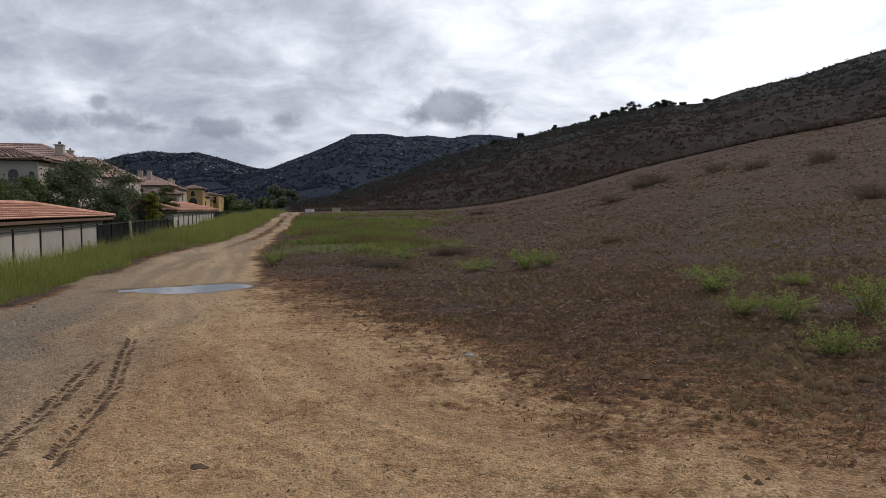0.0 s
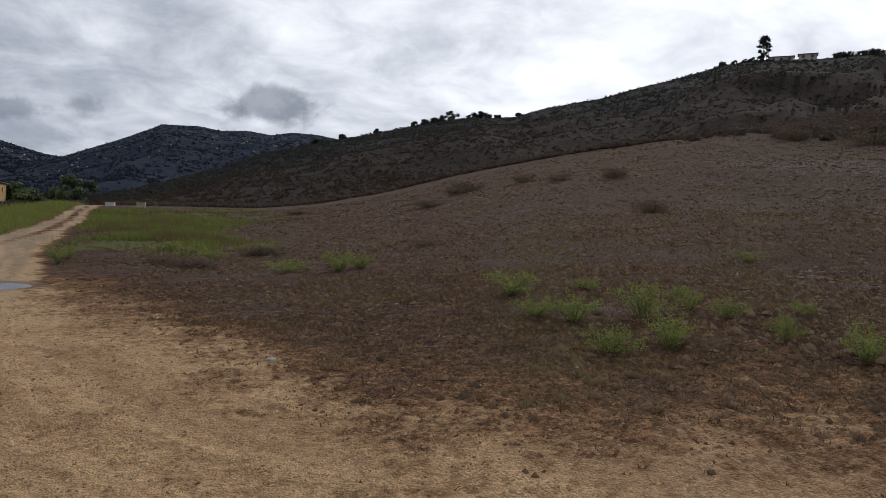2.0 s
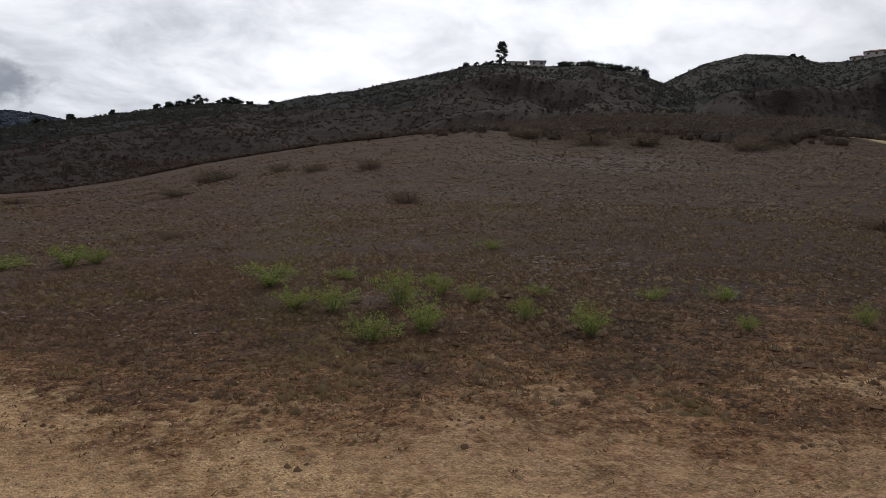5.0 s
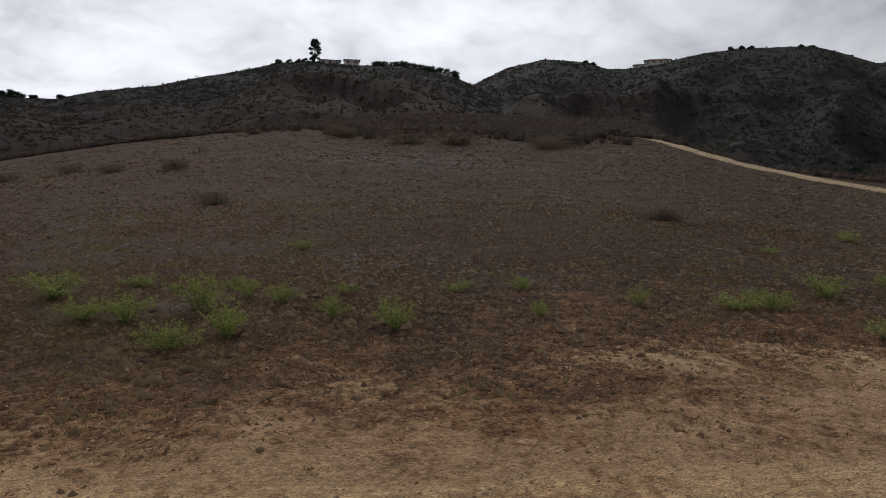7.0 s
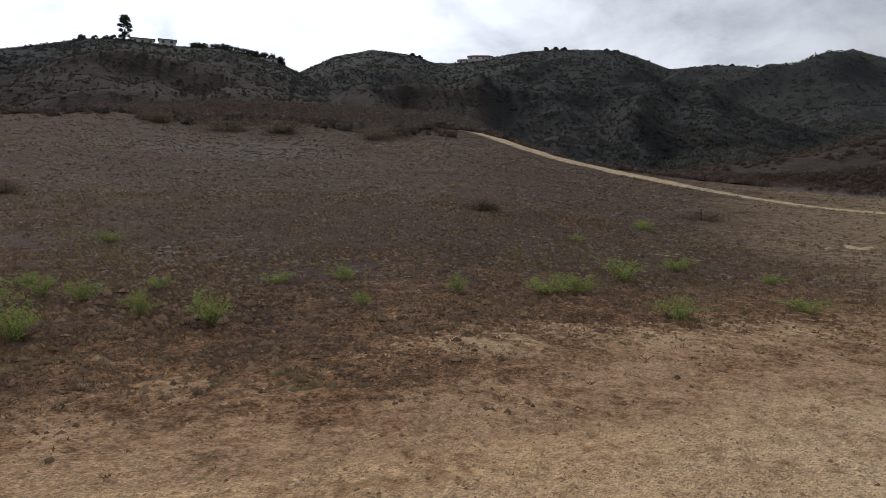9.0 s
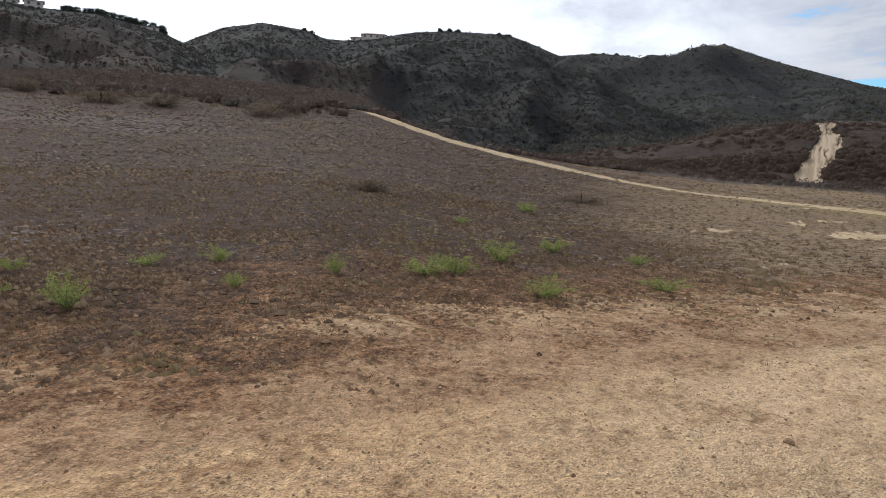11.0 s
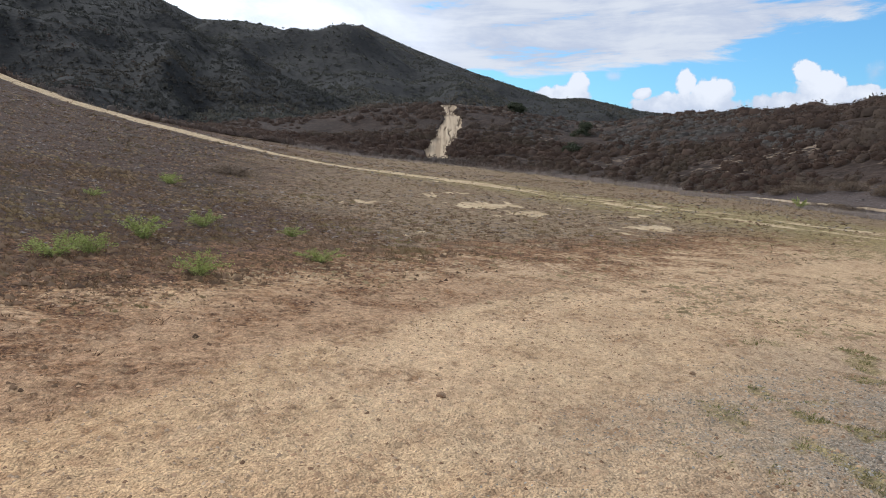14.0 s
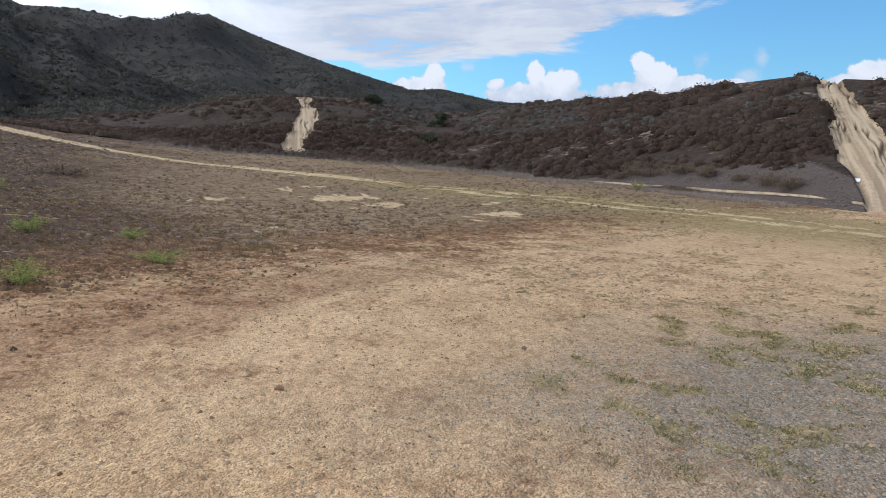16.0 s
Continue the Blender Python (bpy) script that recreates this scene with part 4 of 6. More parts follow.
PEAK = Hill([(-24, 1300, 0.2), (-20, 1300, 1.2), (-17.5, 1300, 2.2), (-14.9, 1300, 2.9), (-13.6, 1300, 3.22), (-12.7, 1300, 3.58), (-11, 1300, 4.27), (-9.4, 1300, 4.95), (-7.2, 1300, 5.95), (-4.7, 1300, 6.02),
             (-2.9, 1300, 5.77), (-1.1, 1300, 5.91), (0.7, 1300, 5.69), (2.5, 1300, 5.99), (4.3, 1300, 5.89), (6.6, 1300, 5.56), (12, 1300, 5.0), (20, 1300, 3)], ([-24, 20], [330, 420]), 62, 0.16, 1.2, 200.0, -6.0)
RIDGE = Hill([(-14, 330, 0.0), (-9, 360, 1.0), (-4, 400, 2.6), (0, 430, 4.2), (4.4, 460, 5.3), (7.5, 480, 5.99), (9.7, 490, 6.49), (11.9, 500, 7.0), (14.4, 510, 7.55), (16.5, 515, 7.8), (19.8, 520, 7.94),
              (22.4, 525, 8.7), (26.7, 530, 9.46), (29.4, 535, 10.25), (31.7, 540, 10.75), (35.5, 545, 11.75), (38, 550, 12.0), (41.8, 550, 11.85), (45, 550, 11.95), (48.9, 550, 11.3), (50.8, 550, 10.5), (56, 550, 8.0), (62, 550, 4.0)],
             ([-14, 0, 15, 62], [150, 150, 140, 150]), 63, 0.13, 1.12, 110.0)
DOME = Hill([(40, 720, 3.0), (46, 720, 7.5), (50.6, 720, 10.5), (53.5, 720, 11.87), (56.4, 720, 12.47), (59.7, 720, 12.15), (61.2, 720, 11.62), (62.7, 720, 11.58), (66.1, 720, 12.05), (68.1, 720, 12.4), (70.8, 720, 12.6),
             (74.2, 720, 12.45), (75.7, 720, 12.35), (77.6, 720, 11.68), (79.6, 720, 10.85), (84, 700, 9.2), (90, 660, 6.6), (97, 600, 3.8), (104, 500, 1.5)], ([40, 104], [170, 170]), 64, 0.16, 1.15, 150.0)
CONE = Hill([(66, 950, 6.0), (74, 950, 9.6), (79.6, 950, 10.85), (82.9, 950, 10.98), (85, 950, 10.75), (87.05, 950, 10.4), (88.9, 950, 10.95), (90.5, 950, 11.2), (91.8, 950, 11.38), (93, 950, 10.9), (95.4, 940, 9.99), (100.7, 920, 8.24),
             (107, 900, 6.4), (109.6, 900, 6.5), (113.6, 900, 5.6), (116, 900, 5.35), (122, 900, 4.5), (136, 900, 3.0), (150, 900, 1.0)], ([66, 150], [190, 150]), 65, 0.16, 1.12, 170.0)
FOOT_AZ = [b[0] for b in BROW if b[0] >= 72]
FOOT_R = [b[1] + 1.5 for b in BROW if b[0] >= 72]
SPUR = Hill([(72, 150, 1.5), (78, 150, 2.7), (83.3, 148, 3.76), (87.5, 145, 4.14), (92.8, 140, 5.42), (99, 138, 5.78), (103, 140, 5.6), (106.2, 146, 5.1), (108.8, 150, 4.7), (112, 146, 4.75), (116, 135, 5.38), (120, 122, 5.6),
             (125, 108, 5.9), (128.5, 99, 6.03), (131.6, 92, 6.58), (134.6, 86, 6.85), (136.4, 83, 7.0), (138.8, 80, 6.6), (141, 78, 6.4), (150, 75, 5.8), (165, 75, 4.0), (178, 80, 1.0)],
            (FOOT_AZ, FOOT_R), 66, 0.12, 1.0, 28.0)


TRACK_U, TRACK_MID, TRACK_HALF = [0.0, 0.1, 0.22, 0.354, 0.53, 0.67, 1.0], [142.8, 142.0, 141.0, 140.1, 139.3, 138.7, 137.75], [1.6, 1.8, 1.95, 1.85, 1.6, 1.35, 0.85]


def spur_tracks(a, u, x, y, foot=True):
    """Two eroded tracks straight up the scrub hill."""
    wob = fbm(x / 3, y / 3, 3, 57)
    mid, half = np.interp(u, [0, 0.16, 0.37, 0.64, 0.8, 1.0], [98.1, 98.25, 98.8, 99.3, 98.75, 98.9]), np.interp(u, [0, 0.16, 0.37, 0.64, 0.8, 1.0], [0.95, 1.05, 0.95, 0.85, 0.60, 0.75])
    t1 = (1 - step(np.abs(a - mid - 0.4 * wob), half - 0.18, half + 0.14)) * (u > 0.01) * (u < 0.985)
    mid, half = np.interp(u, TRACK_U, TRACK_MID), np.interp(u, TRACK_U, TRACK_HALF)
    t2 = 1 - step(np.abs(a - mid - 0.3 * wob), half - 0.25, half + 0.25)
    # pale footpath along the hill's foot
    line = np.interp(a, [119, 121.6, 125.9, 129.2, 132, 135.8, 139.4, 142, 150], [0.015, 0.026, 0.038, 0.040, 0.042, 0.054, 0.056, 0.045, 0.03])
    t3 = (1 - step(np.abs(u - line - 0.003 * fbm(x / 2.5, y / 2.5, 2, 53)), 0.0025, 0.0075)) * step(a, 118, 122) * step(fbm(a / 2.2, u * 0, 2, 64), -0.7, -0.2) * foot
    return np.clip(np.maximum.reduce([t1, t2, t3]), 0, 1) * (u <= 1.01)


def spur_pale(a, u, x, y):
    """Grey dry grass between the footpath and the bushes."""
    top = np.interp(a, [110, 120, 126, 132, 137, 139, 142, 150], [0.0, 0.03, 0.10, 0.13, 0.19, 0.17, 0.10, 0.12])
    return 1 - step(u - top + 0.05 * fbm(x / 4, y / 4, 3, 78), -0.03, 0.03)


FAR_LEFT.build("mountain", ROCKY_HAZED, "distant dark mountain dotted with pale boulders", 0.35, 55)
PEAK.build("mountain", ROCKY_HAZED, "dark chaparral mountain with pale boulders", 0.3, 65)
RIDGE.build("hill", CHAPARRAL, "long chaparral-covered ridge rising to a wooded top", 0.3, 80)
DOME.build("hill", CHAPARRAL_MID, "dark rounded hill covered with chaparral", 0.3, 80)
CONE.build("mountain", CHAPARRAL_HAZY, "dark green conical mountain with a long shoulder", 0.35, 75)
SPUR.build("hill", SCRUB, "low brown scrub hill with eroded dirt tracks", 0.2, 100, spur_tracks, spur_pale)


# ---------- plants on the hills ----------
rng = np.random.default_rng(7)


def clothe(name, hill, n, a0, a1, u0, u1, rmin, rmax, count, mat, label, keep=None, size=0.45, flat=0.7, spin=0.45):
    """Shrubs strewn over a hill's face, in patches."""
    c, a, u = hill.spots(rng, n, a0, a1, u0, u1)
    patch = fbm(c[:, 0] / (rmax * 14), c[:, 1] / (rmax * 14), 3, 71)
    ok = rng.random(n) < np.clip(0.75 + 0.9 * patch, 0.12, 1)
    if keep is not None:
        ok &= keep(a, u, c[:, 0], c[:, 1])
    c = c[ok]
    r = rng.uniform(rmin, rmax, len(c)) * rng.uniform(0.7, 1.15, len(c))
    r = r * np.clip(np.hypot(c[:, 0], c[:, 1]) / 85, 0.5, 1)
    c[:, 2] -= 0.12 * r
    if count == 0:
        return strew(name, leaf_cloud(rng, c, r * 1.1, 9, r * 0.36, flat, 0.25, 0.9), mat, label, "shrubs")
    v, f = mounds(rng, c, r * 0.84, r * flat * 0.84, 6, 2)
    return clumps_of(name, v, f, leaf_cloud(rng, c, r * 1.12, count, r * size, flat, 0.72, spin), mat, label, "shrubs")


clothe("chaparral", FAR_LEFT, 5000, -30, -10, 0.25, 1.0, 3.5, 7, 0, SHRUB_HAZED, "dark chaparral on a distant mountain")
clothe("chaparral", PEAK, 8000, -20, 12, 0.1, 1.003, 1.8, 4, 0, SHRUB_HAZED, "dark chaparral covering the mountain")
clothe("chaparral", RIDGE, 19000, -12, 53, 0.25, 1.003, 0.9, 2.3, 0, SHRUB_FAR, "dark green chaparral on the long ridge", lambda a, u, x, y: u > RIDGE.brown(a) + rng.normal(0, 0.15, len(a)))
clothe("scrub", RIDGE, 13000, -12, 58, 0.0, 0.72, 0.6, 1.5, 0, SHRUB_BROWN, "brown dry scrub on the lower ridge", lambda a, u, x, y: u < RIDGE.brown(a) + rng.normal(0, 0.15, len(a)))
clothe("scrub", DOME, 3000, 46, 76, 0.0, 0.5, 0.6, 1.3, 0, SHRUB_BROWN, "brown dry scrub at the rounded hill's foot")
clothe("chaparral", DOME, 22000, 46, 98, 0.0, 1.003, 1.0, 2.6, 0, SHRUB_FAR, "dense dark chaparral on the rounded hill", lambda a, u, x, y: u > DOME.brown(a) - 0.06 + rng.normal(0, 0.07, len(a)))
clothe("chaparral", CONE, 21000, 74, 128, 0.0, 1.003, 1.2, 3.0, 0, SHRUB_HAZY_OLIVE, "dark chaparral on the conical mountain")
clothe("scrub", CONE, 3500, 76, 112, 0.0, 0.22, 0.7, 1.5, 0, SHRUB_BROWN, "brown dry scrub at the conical mountain's foot")


def off_track(a, u, x, y):
    return spur_tracks(a, u, x, y) < 0.25


def off_bare(a, u, x, y):
    bare = 0.9 * fbm(x / 6, y / 6, 4, 73, 0.6) + 0.5 * fbm(x / 2.2, y / 2.2, 2, 74)
    return off_track(a, u, x, y) & (bare < np.where(u > 0.40, np.where(a > 122, -0.14, 0.06), 0.30)) & (rng.random(len(a)) > spur_pale(a, u, x, y)) & ~((a > 136.8) & (u < 0.24))


clothe("scrub", SPUR, 7000, 73, 162, 0.0, 1.0, 0.30, 1.0, 34, SHRUB_DRY, "brown and grey-green scrub on the low hill", off_bare, 0.12, 0.8, 0.9)
clothe("scrub", SPUR, 900, 121, 137.6, 0.34, 0.99, 0.9, 1.6, 60, SHRUB_DRY, "broad dark brown bushes on the low hill's shoulder", lambda a, u, x, y: off_track(a, u, x, y) & (fbm(x / 5, y / 5, 3, 76) < 0.02), 0.085, 0.75, 0.9)
clothe("low_scrub", SPUR, 4500, 73, 162, 0.02, 1.0, 0.12, 0.30, 8, SHRUB_DRY, "small dry shrubs and grass on the low hill", off_bare, 0.22, 0.6, 0.9)
clothe("sagebrush", SPUR, 3200, 104, 140, 0.36, 0.97, 0.35, 0.75, 36, SAGE, "rounded grey sagebrush on the low hill", off_bare, 0.12, 0.8, 0.9)
clothe("brush", SPUR, 3400, 74, 160, 0.0, 0.40, 0.45, 1.0, 44, FOOT_BRUSH, "reddish brown dry brush at the hill's foot", off_bare, 0.11, 0.9, 1.0)

clothe("low_grass", SPUR, 5200, 118, 150, 0.0, 0.21, 0.12, 0.26, 9, GREY_GRASS, "grey dry grass above the footpath", lambda a, u, x, y: off_track(a, u, x, y) & (spur_pale(a, u, x, y) > 0.4), 0.20, 0.34, 0.9)


def boulders(hill, n, a0, a1, u0, u1, rmin, rmax, label):
    c, a, u = hill.spots(rng, n, a0, a1, u0, u1)
    keep = fbm(c[:, 0] / 160, c[:, 1] / 160, 3, 75) > 0.0
    c = c[keep]
    r = rng.uniform(rmin, rmax, len(c)) * rng.uniform(0.5, 1.0, len(c))
    oct_v = np.array([(1, 0, 0), (-1, 0, 0), (0, 1, 0), (0, -1, 0), (0, 0, 0.8), (0, 0, -0.8)])
    oct_f = np.array([(0, 2, 4), (2, 1, 4), (1, 3, 4), (3, 0, 4), (2, 0, 5), (1, 2, 5), (3, 1, 5), (0, 3, 5)])
    v = c[:, None, :] + oct_v[None] * (r[:, None, None] * rng.uniform(0.7, 1.4, (len(c), 6, 1)))
    f = oct_f[None] + (np.arange(len(c)) * 6)[:, None, None]
    return tagged(mesh_np("boulders", v.reshape(-1, 3), f.reshape(-1, 3), ROCK), label, "rocks", kind="stuff")


boulders(FAR_LEFT, 800, -28, -12, 0.4, 1.0, 2, 4.5, "pale granite boulders on a distant mountain")
boulders(PEAK, 400, -15, 4, 0.35, 1.0, 1.0, 2.6, "pale granite boulders on the mountain")


# ---------- meadow ----------
def polar_spots(n, a0, a1, r0, r1, power=1.0):
    a, t = np.radians(rng.uniform(a0, a1, n)), rng.random(n)
    r = (r0 ** power + t * (r1 ** power - r0 ** power)) ** (1 / power)
    x, y = np.sin(a) * r, np.cos(a) * r
    return x, y, r, np.degrees(a)


def on_ground(x, y, sink=0.0):
    return np.stack([x, y, surface_z(x, y) - sink], axis=-1)


def bare_at(x, y):
    return np.maximum(dirt_at(x, y), track_at(x, y))


def meadow_grass():
    """Mown dry grass as low rosettes, thinning out on to the bare earth."""
    x, y, r, a = polar_spots(78000, -14, 150, 3.0, 92, 0.9)
    rc, _ = brow(a)
    sparse = np.clip((bare_at(x, y) - 0.2) * 1.3, 0, 0.985)
    patch = 0.80 + 0.5 * fbm(x / 3.1, y / 3.1, 3, 81)
    knots = 0.6 + 1.2 * fbm(x / 1.3, y / 1.3, 5, 82, 0.7)
    ok = (rng.random(len(x)) > sparse) & (rng.random(len(x)) < patch) & (rng.random(len(x)) < knots) & (r < rc + 6)
    s, lat = along(x, y)
    ok &= lat < 0.6
    x, y, r = x[ok], y[ok], r[ok]
    clump = np.clip(0.85 + 0.8 * fbm(x / 0.9, y / 0.9, 2, 83), 0.35, 1.5)
    h = rng.uniform(0.016, 0.042, len(x)) * clump * (1 + r / 30)
    w = rng.uniform(0.0035, 0.007, len(x)) * (1 + r / 8)
    v = blades(rng, on_ground(x, y, 0.004), h, w * 1.15, 7, 1.6, 1.2).reshape(len(x), -1, 3)
    pale = pale_at(x, y) > rng.random(len(x))
    strew("thin_turf", v[pale & (rng.random(len(x)) < 0.6)].reshape(-1, 3), TURF, "thin straw-coloured turf on the level field", "grass")
    return strew("meadow_grass", v[~pale].reshape(-1, 3), DRY_GRASS, "short mown dry brown grass of the meadow", "grass")


def dark_tufts():
    x, y, r, a = polar_spots(34000, -8, 138, 3.4, 66)
    nx, ny, nr, na = polar_spots(15000, -8, 125, 4.4, 14)
    x, y, r = np.concatenate([x, nx]), np.concatenate([y, ny]), np.concatenate([r, nr])
    edge = dirt_at(x, y)
    ok = rng.random(len(x)) < np.where(edge > 0.55, 0.0, 0.95 - 1.2 * edge) * (1 - 0.8 * np.clip(track_at(x, y) * 2, 0, 1))
    s, lat = along(x, y)
    ok &= (lat < 0.6) & (fbm(x / 1.6, y / 1.6, 4, 84) > rng.uniform(-0.5, 0.3, len(x)))
    x, y, r = x[ok], y[ok], r[ok]
    w = rng.uniform(0.022, 0.075, len(x)) * np.clip(1 + 0.7 * fbm(x / 1.1, y / 1.1, 3, 77), 0.5, 1.6) * (1 + r / 60)
    c = on_ground(x, y, 0.004)
    v, f = mounds(rng, c, w * 0.9, w * rng.uniform(0.3, 0.7, len(x)))
    near = r < 22
    leaves = blades(rng, c[near], w[near] * 0.95, np.full(int(near.sum()), 0.0045) * (1 + r[near] / 8), 9, 1.2, 1.1)
    return clumps_of("grass_tufts", v, f, leaves, TUFT, "small tussocks of dry brown grass in the meadow", "grass")


def straw_litter():
    x, y, r, a = polar_spots(36000, -10, 140, 4, 70)
    ok = (dirt_at(x, y) < 0.25) & (fbm(x / 2.6, y / 2.6, 3, 85) > 0.02)
    ok &= (r > 8)
    px, py, pr, pa = polar_spots(46000, 20, 78, 9, 70)
    heap = straw_at(px, py)
    lie = rng.random(len(px)) < heap * np.clip(0.6 + 1.2 * fbm(px / 2.2, py / 2.2, 3, 89), 0, 1)
    x, y, r = np.concatenate([x[ok], px[lie]]), np.concatenate([y[ok], py[lie]]), np.concatenate([r[ok], pr[lie]])
    n = len(x)
    base = on_ground(x, y, -0.018) + np.stack([0 * x, 0 * x, np.clip(r / 45, 0, 1) * rng.uniform(0.0, 0.06, n)], axis=-1)
    ang, ln = rng.random(n) * np.pi * 2, rng.uniform(0.02, 0.065, n) * (1 + r / 40) * (1 + 0.8 * np.clip(straw_at(x, y), 0, 1))
    d = np.stack([np.cos(ang), np.sin(ang), rng.normal(0, 0.16, n)], axis=-1) * ln[:, None]
    side = np.stack([-np.sin(ang), np.cos(ang), rng.normal(0, 0.5, n)], axis=-1) * (0.0035 * (1 + r / 6.5))[:, None]
    v = np.stack([base - d - side, base - d * 0.8 + side, base + d], axis=1).reshape(-1, 3)
    return strew("straw", v, STRAW, "pale broken straw lying on the meadow", "straw")


def pebbles(name, n, a0, a1, r0, r1, lo, hi, mat, label, where):
    x, y, r, a = polar_spots(n, a0, a1, r0, r1)
    ok = where(x, y)
    x, y, r = x[ok], y[ok], r[ok]
    s = lo * (hi / lo) ** (rng.random(len(x)) ** 2.6) * (0.75 + r / 16)
    v, f = mounds(rng, on_ground(x, y, 0.002), s, s * rng.uniform(0.45, 0.85, len(x)), 5, 1)
    return tagged(mesh_np(name, v, f, mat, smooth=True), label, "stones", kind="stuff")


def near_tufts():
    """Small close tufts and stubble where the meadow is nearest."""
    x, y, r, a = polar_spots(70000, -20, 145, 2.6, 15, 1.3)
    bare = dirt_at(x, y)
    ok = (rng.random(len(x)) < np.clip(1.0 - 1.8 * bare, 0.0, 1)) & (rng.random(len(x)) < 0.45 + 1.4 * fbm(x / 0.8, y / 0.8, 5, 87, 0.7)) & (along(x, y)[1] < 0.6)
    x, y, r = x[ok], y[ok], r[ok]
    h = rng.uniform(0.010, 0.034, len(x)) * np.clip(1 + 0.9 * fbm(x / 0.6, y / 0.6, 2, 88), 0.4, 1.7)
    return strew("stubble", blades(rng, on_ground(x, y, 0.003), h, rng.uniform(0.004, 0.009, len(x)), 7, 1.5, 1.3), TUFT, "fine brown stubble of the mown meadow", "grass")


def tussocks():
    """Rounded lumps of dry grass with short splayed blades, darker where they stand on the bare edge."""
    sets = [polar_spots(16000, -14, 138, 4.0, 9.5, 1.5), polar_spots(21000, -12, 132, 8.5, 27, 1.7), polar_spots(9000, -8, 128, 26, 64, 1.8)]
    x, y, r, a = (np.concatenate([t[k] for t in sets]) for k in range(4))
    bare = bare_at(x, y)
    drift = fbm(x / 1.7, y / 1.7, 3, 101) + 0.6 * fbm(x / 0.5, y / 0.5, 2, 102)
    ok = (along(x, y)[1] < 0.4) & (drift > rng.uniform(-0.75, 0.40, len(x)) + 1.6 * np.clip(bare - 0.15, 0, 1)) & (bare < 0.7) & (rng.random(len(x)) > pale_at(x, y) * 0.75)
    ok &= rng.random(len(x)) < np.interp(a, [0, 14, 34], [0.40, 0.6, 1.0])
    x, y, r = x[ok], y[ok], r[ok]
    w = rng.uniform(0.013, 0.048, len(x)) * np.clip(1 + 0.7 * fbm(x / 2.3, y / 2.3, 2, 103), 0.45, 1.7) * np.interp(r, [4, 9, 25, 60], [0.7, 1.2, 2.1, 3.2])
    h = w * rng.uniform(0.35, 0.75, len(x))
    c = on_ground(x, y, 0.005)
    v, f = mounds(rng, c, w * 0.9, h, 6, 1)
    near = r < 27
    k = int(near.sum())
    leaves = blades(rng, c[near] + np.array([0, 0, 0.15]) * h[near][:, None], h[near] * 1.5, np.full(k, 0.0048) * (1 + r[near] / 8), 9, 1.7, 1.3)
    return clumps_of("tussocks", v, f, leaves, TUSSOCK, "rounded tussocks of mown brown and olive grass", "grass")


def moss_tufts():
    x, y, r, a = polar_spots(26000, 98, 152, 2.8, 13, 1.4)
    ok = moss_at(x, y) > rng.uniform(0.15, 1.3, len(x))
    x, y, r = x[ok], y[ok], r[ok]
    return strew("low_grass", blades(rng, on_ground(x, y, 0.003), rng.uniform(0.012, 0.034, len(x)), rng.uniform(0.003, 0.006, len(x)) * (1 + r / 10), 9, 1.5, 1.6), OLIVE_GRASS, "low olive grass growing through the gravel", "grass")


def field_sprigs():
    """Thin flat sprigs of straw-coloured grass in rows over the bare field."""
    x, y, r, a = polar_spots(40000, 84, 150, 9.0, 36, 1.5)
    run, d = driven(x, y)
    rows = fbm(d / 0.7, run / 4.0, 3, 105) + 0.5 * fbm(x / 1.2, y / 1.2, 2, 106)
    ok = (dirt_at(x, y) > 0.35) & (rows > rng.uniform(-0.25, 0.7, len(x))) & (gravel_at(x, y) < 0.4)
    x, y, r = x[ok], y[ok], r[ok]
    w = rng.uniform(0.012, 0.040, len(x)) * (1 + r / 18)
    c = on_ground(x, y, 0.003)
    v, f = mounds(rng, c, w, w * rng.uniform(0.2, 0.45, len(x)), 5, 1)
    return clumps_of("field_grass", v, f, blades(rng, c, w * 0.6, np.full(len(x), 0.004) * (1 + r / 9), 4, 1.6, 1.4), SPRIG, "thin flat sprigs of straw-coloured grass on the field", "grass")


meadow_grass()
field_sprigs()
moss_tufts()
near_tufts()
tussocks()
dark_tufts()
straw_litter()
pebbles("pebbles", 46000, -42, 150, 3.0, 13, 0.006, 0.018, STONE, "small tan and grey stones on bare dirt", lambda x, y: dirt_at(x, y) > 0.55 + 0.4 * brown_at(x, y))
pebbles("gravel", 88000, 98, 150, 2.6, 10, 0.005, 0.014, GRAVEL, "grey gravel spread over the dirt", lambda x, y: gravel_at(x, y) > rng.uniform(0.05, 0.7, len(x)))
pebbles("gravel", 16000, -45, -14, 2.0, 16, 0.008, 0.024, GRAVEL, "grey gravel along the road", lambda x, y: gravel_at(x, y) > rng.uniform(0.2, 0.7, len(x)))
pebbles("clods", 80000, -42, 150, 3.0, 13, 0.005, 0.022, CRUMB, "brown crumbs of earth on the dirt", lambda x, y: (along(x, y)[1] < 4.2) & (dirt_at(x, y) > rng.uniform(0.2, 0.7, len(x))) & (fbm(x / 1.5, y / 1.5, 4, 86) > rng.uniform(-0.9, 0.7, len(x))))

pebbles("clods", 42000, -14, 132, 4.0, 12, 0.008, 0.036, DARK_CLOD, "dark brown lumps of earth and matted grass along the meadow's edge", lambda x, y: (along(x, y)[1] < 0.4) & (np.abs(dirt_at(x, y) - 0.42) < rng.uniform(0.0, 0.42, len(x))) & (fbm(x / 0.9, y / 0.9, 4, 104, 0.6) > rng.uniform(-0.5, 0.5, len(x))))


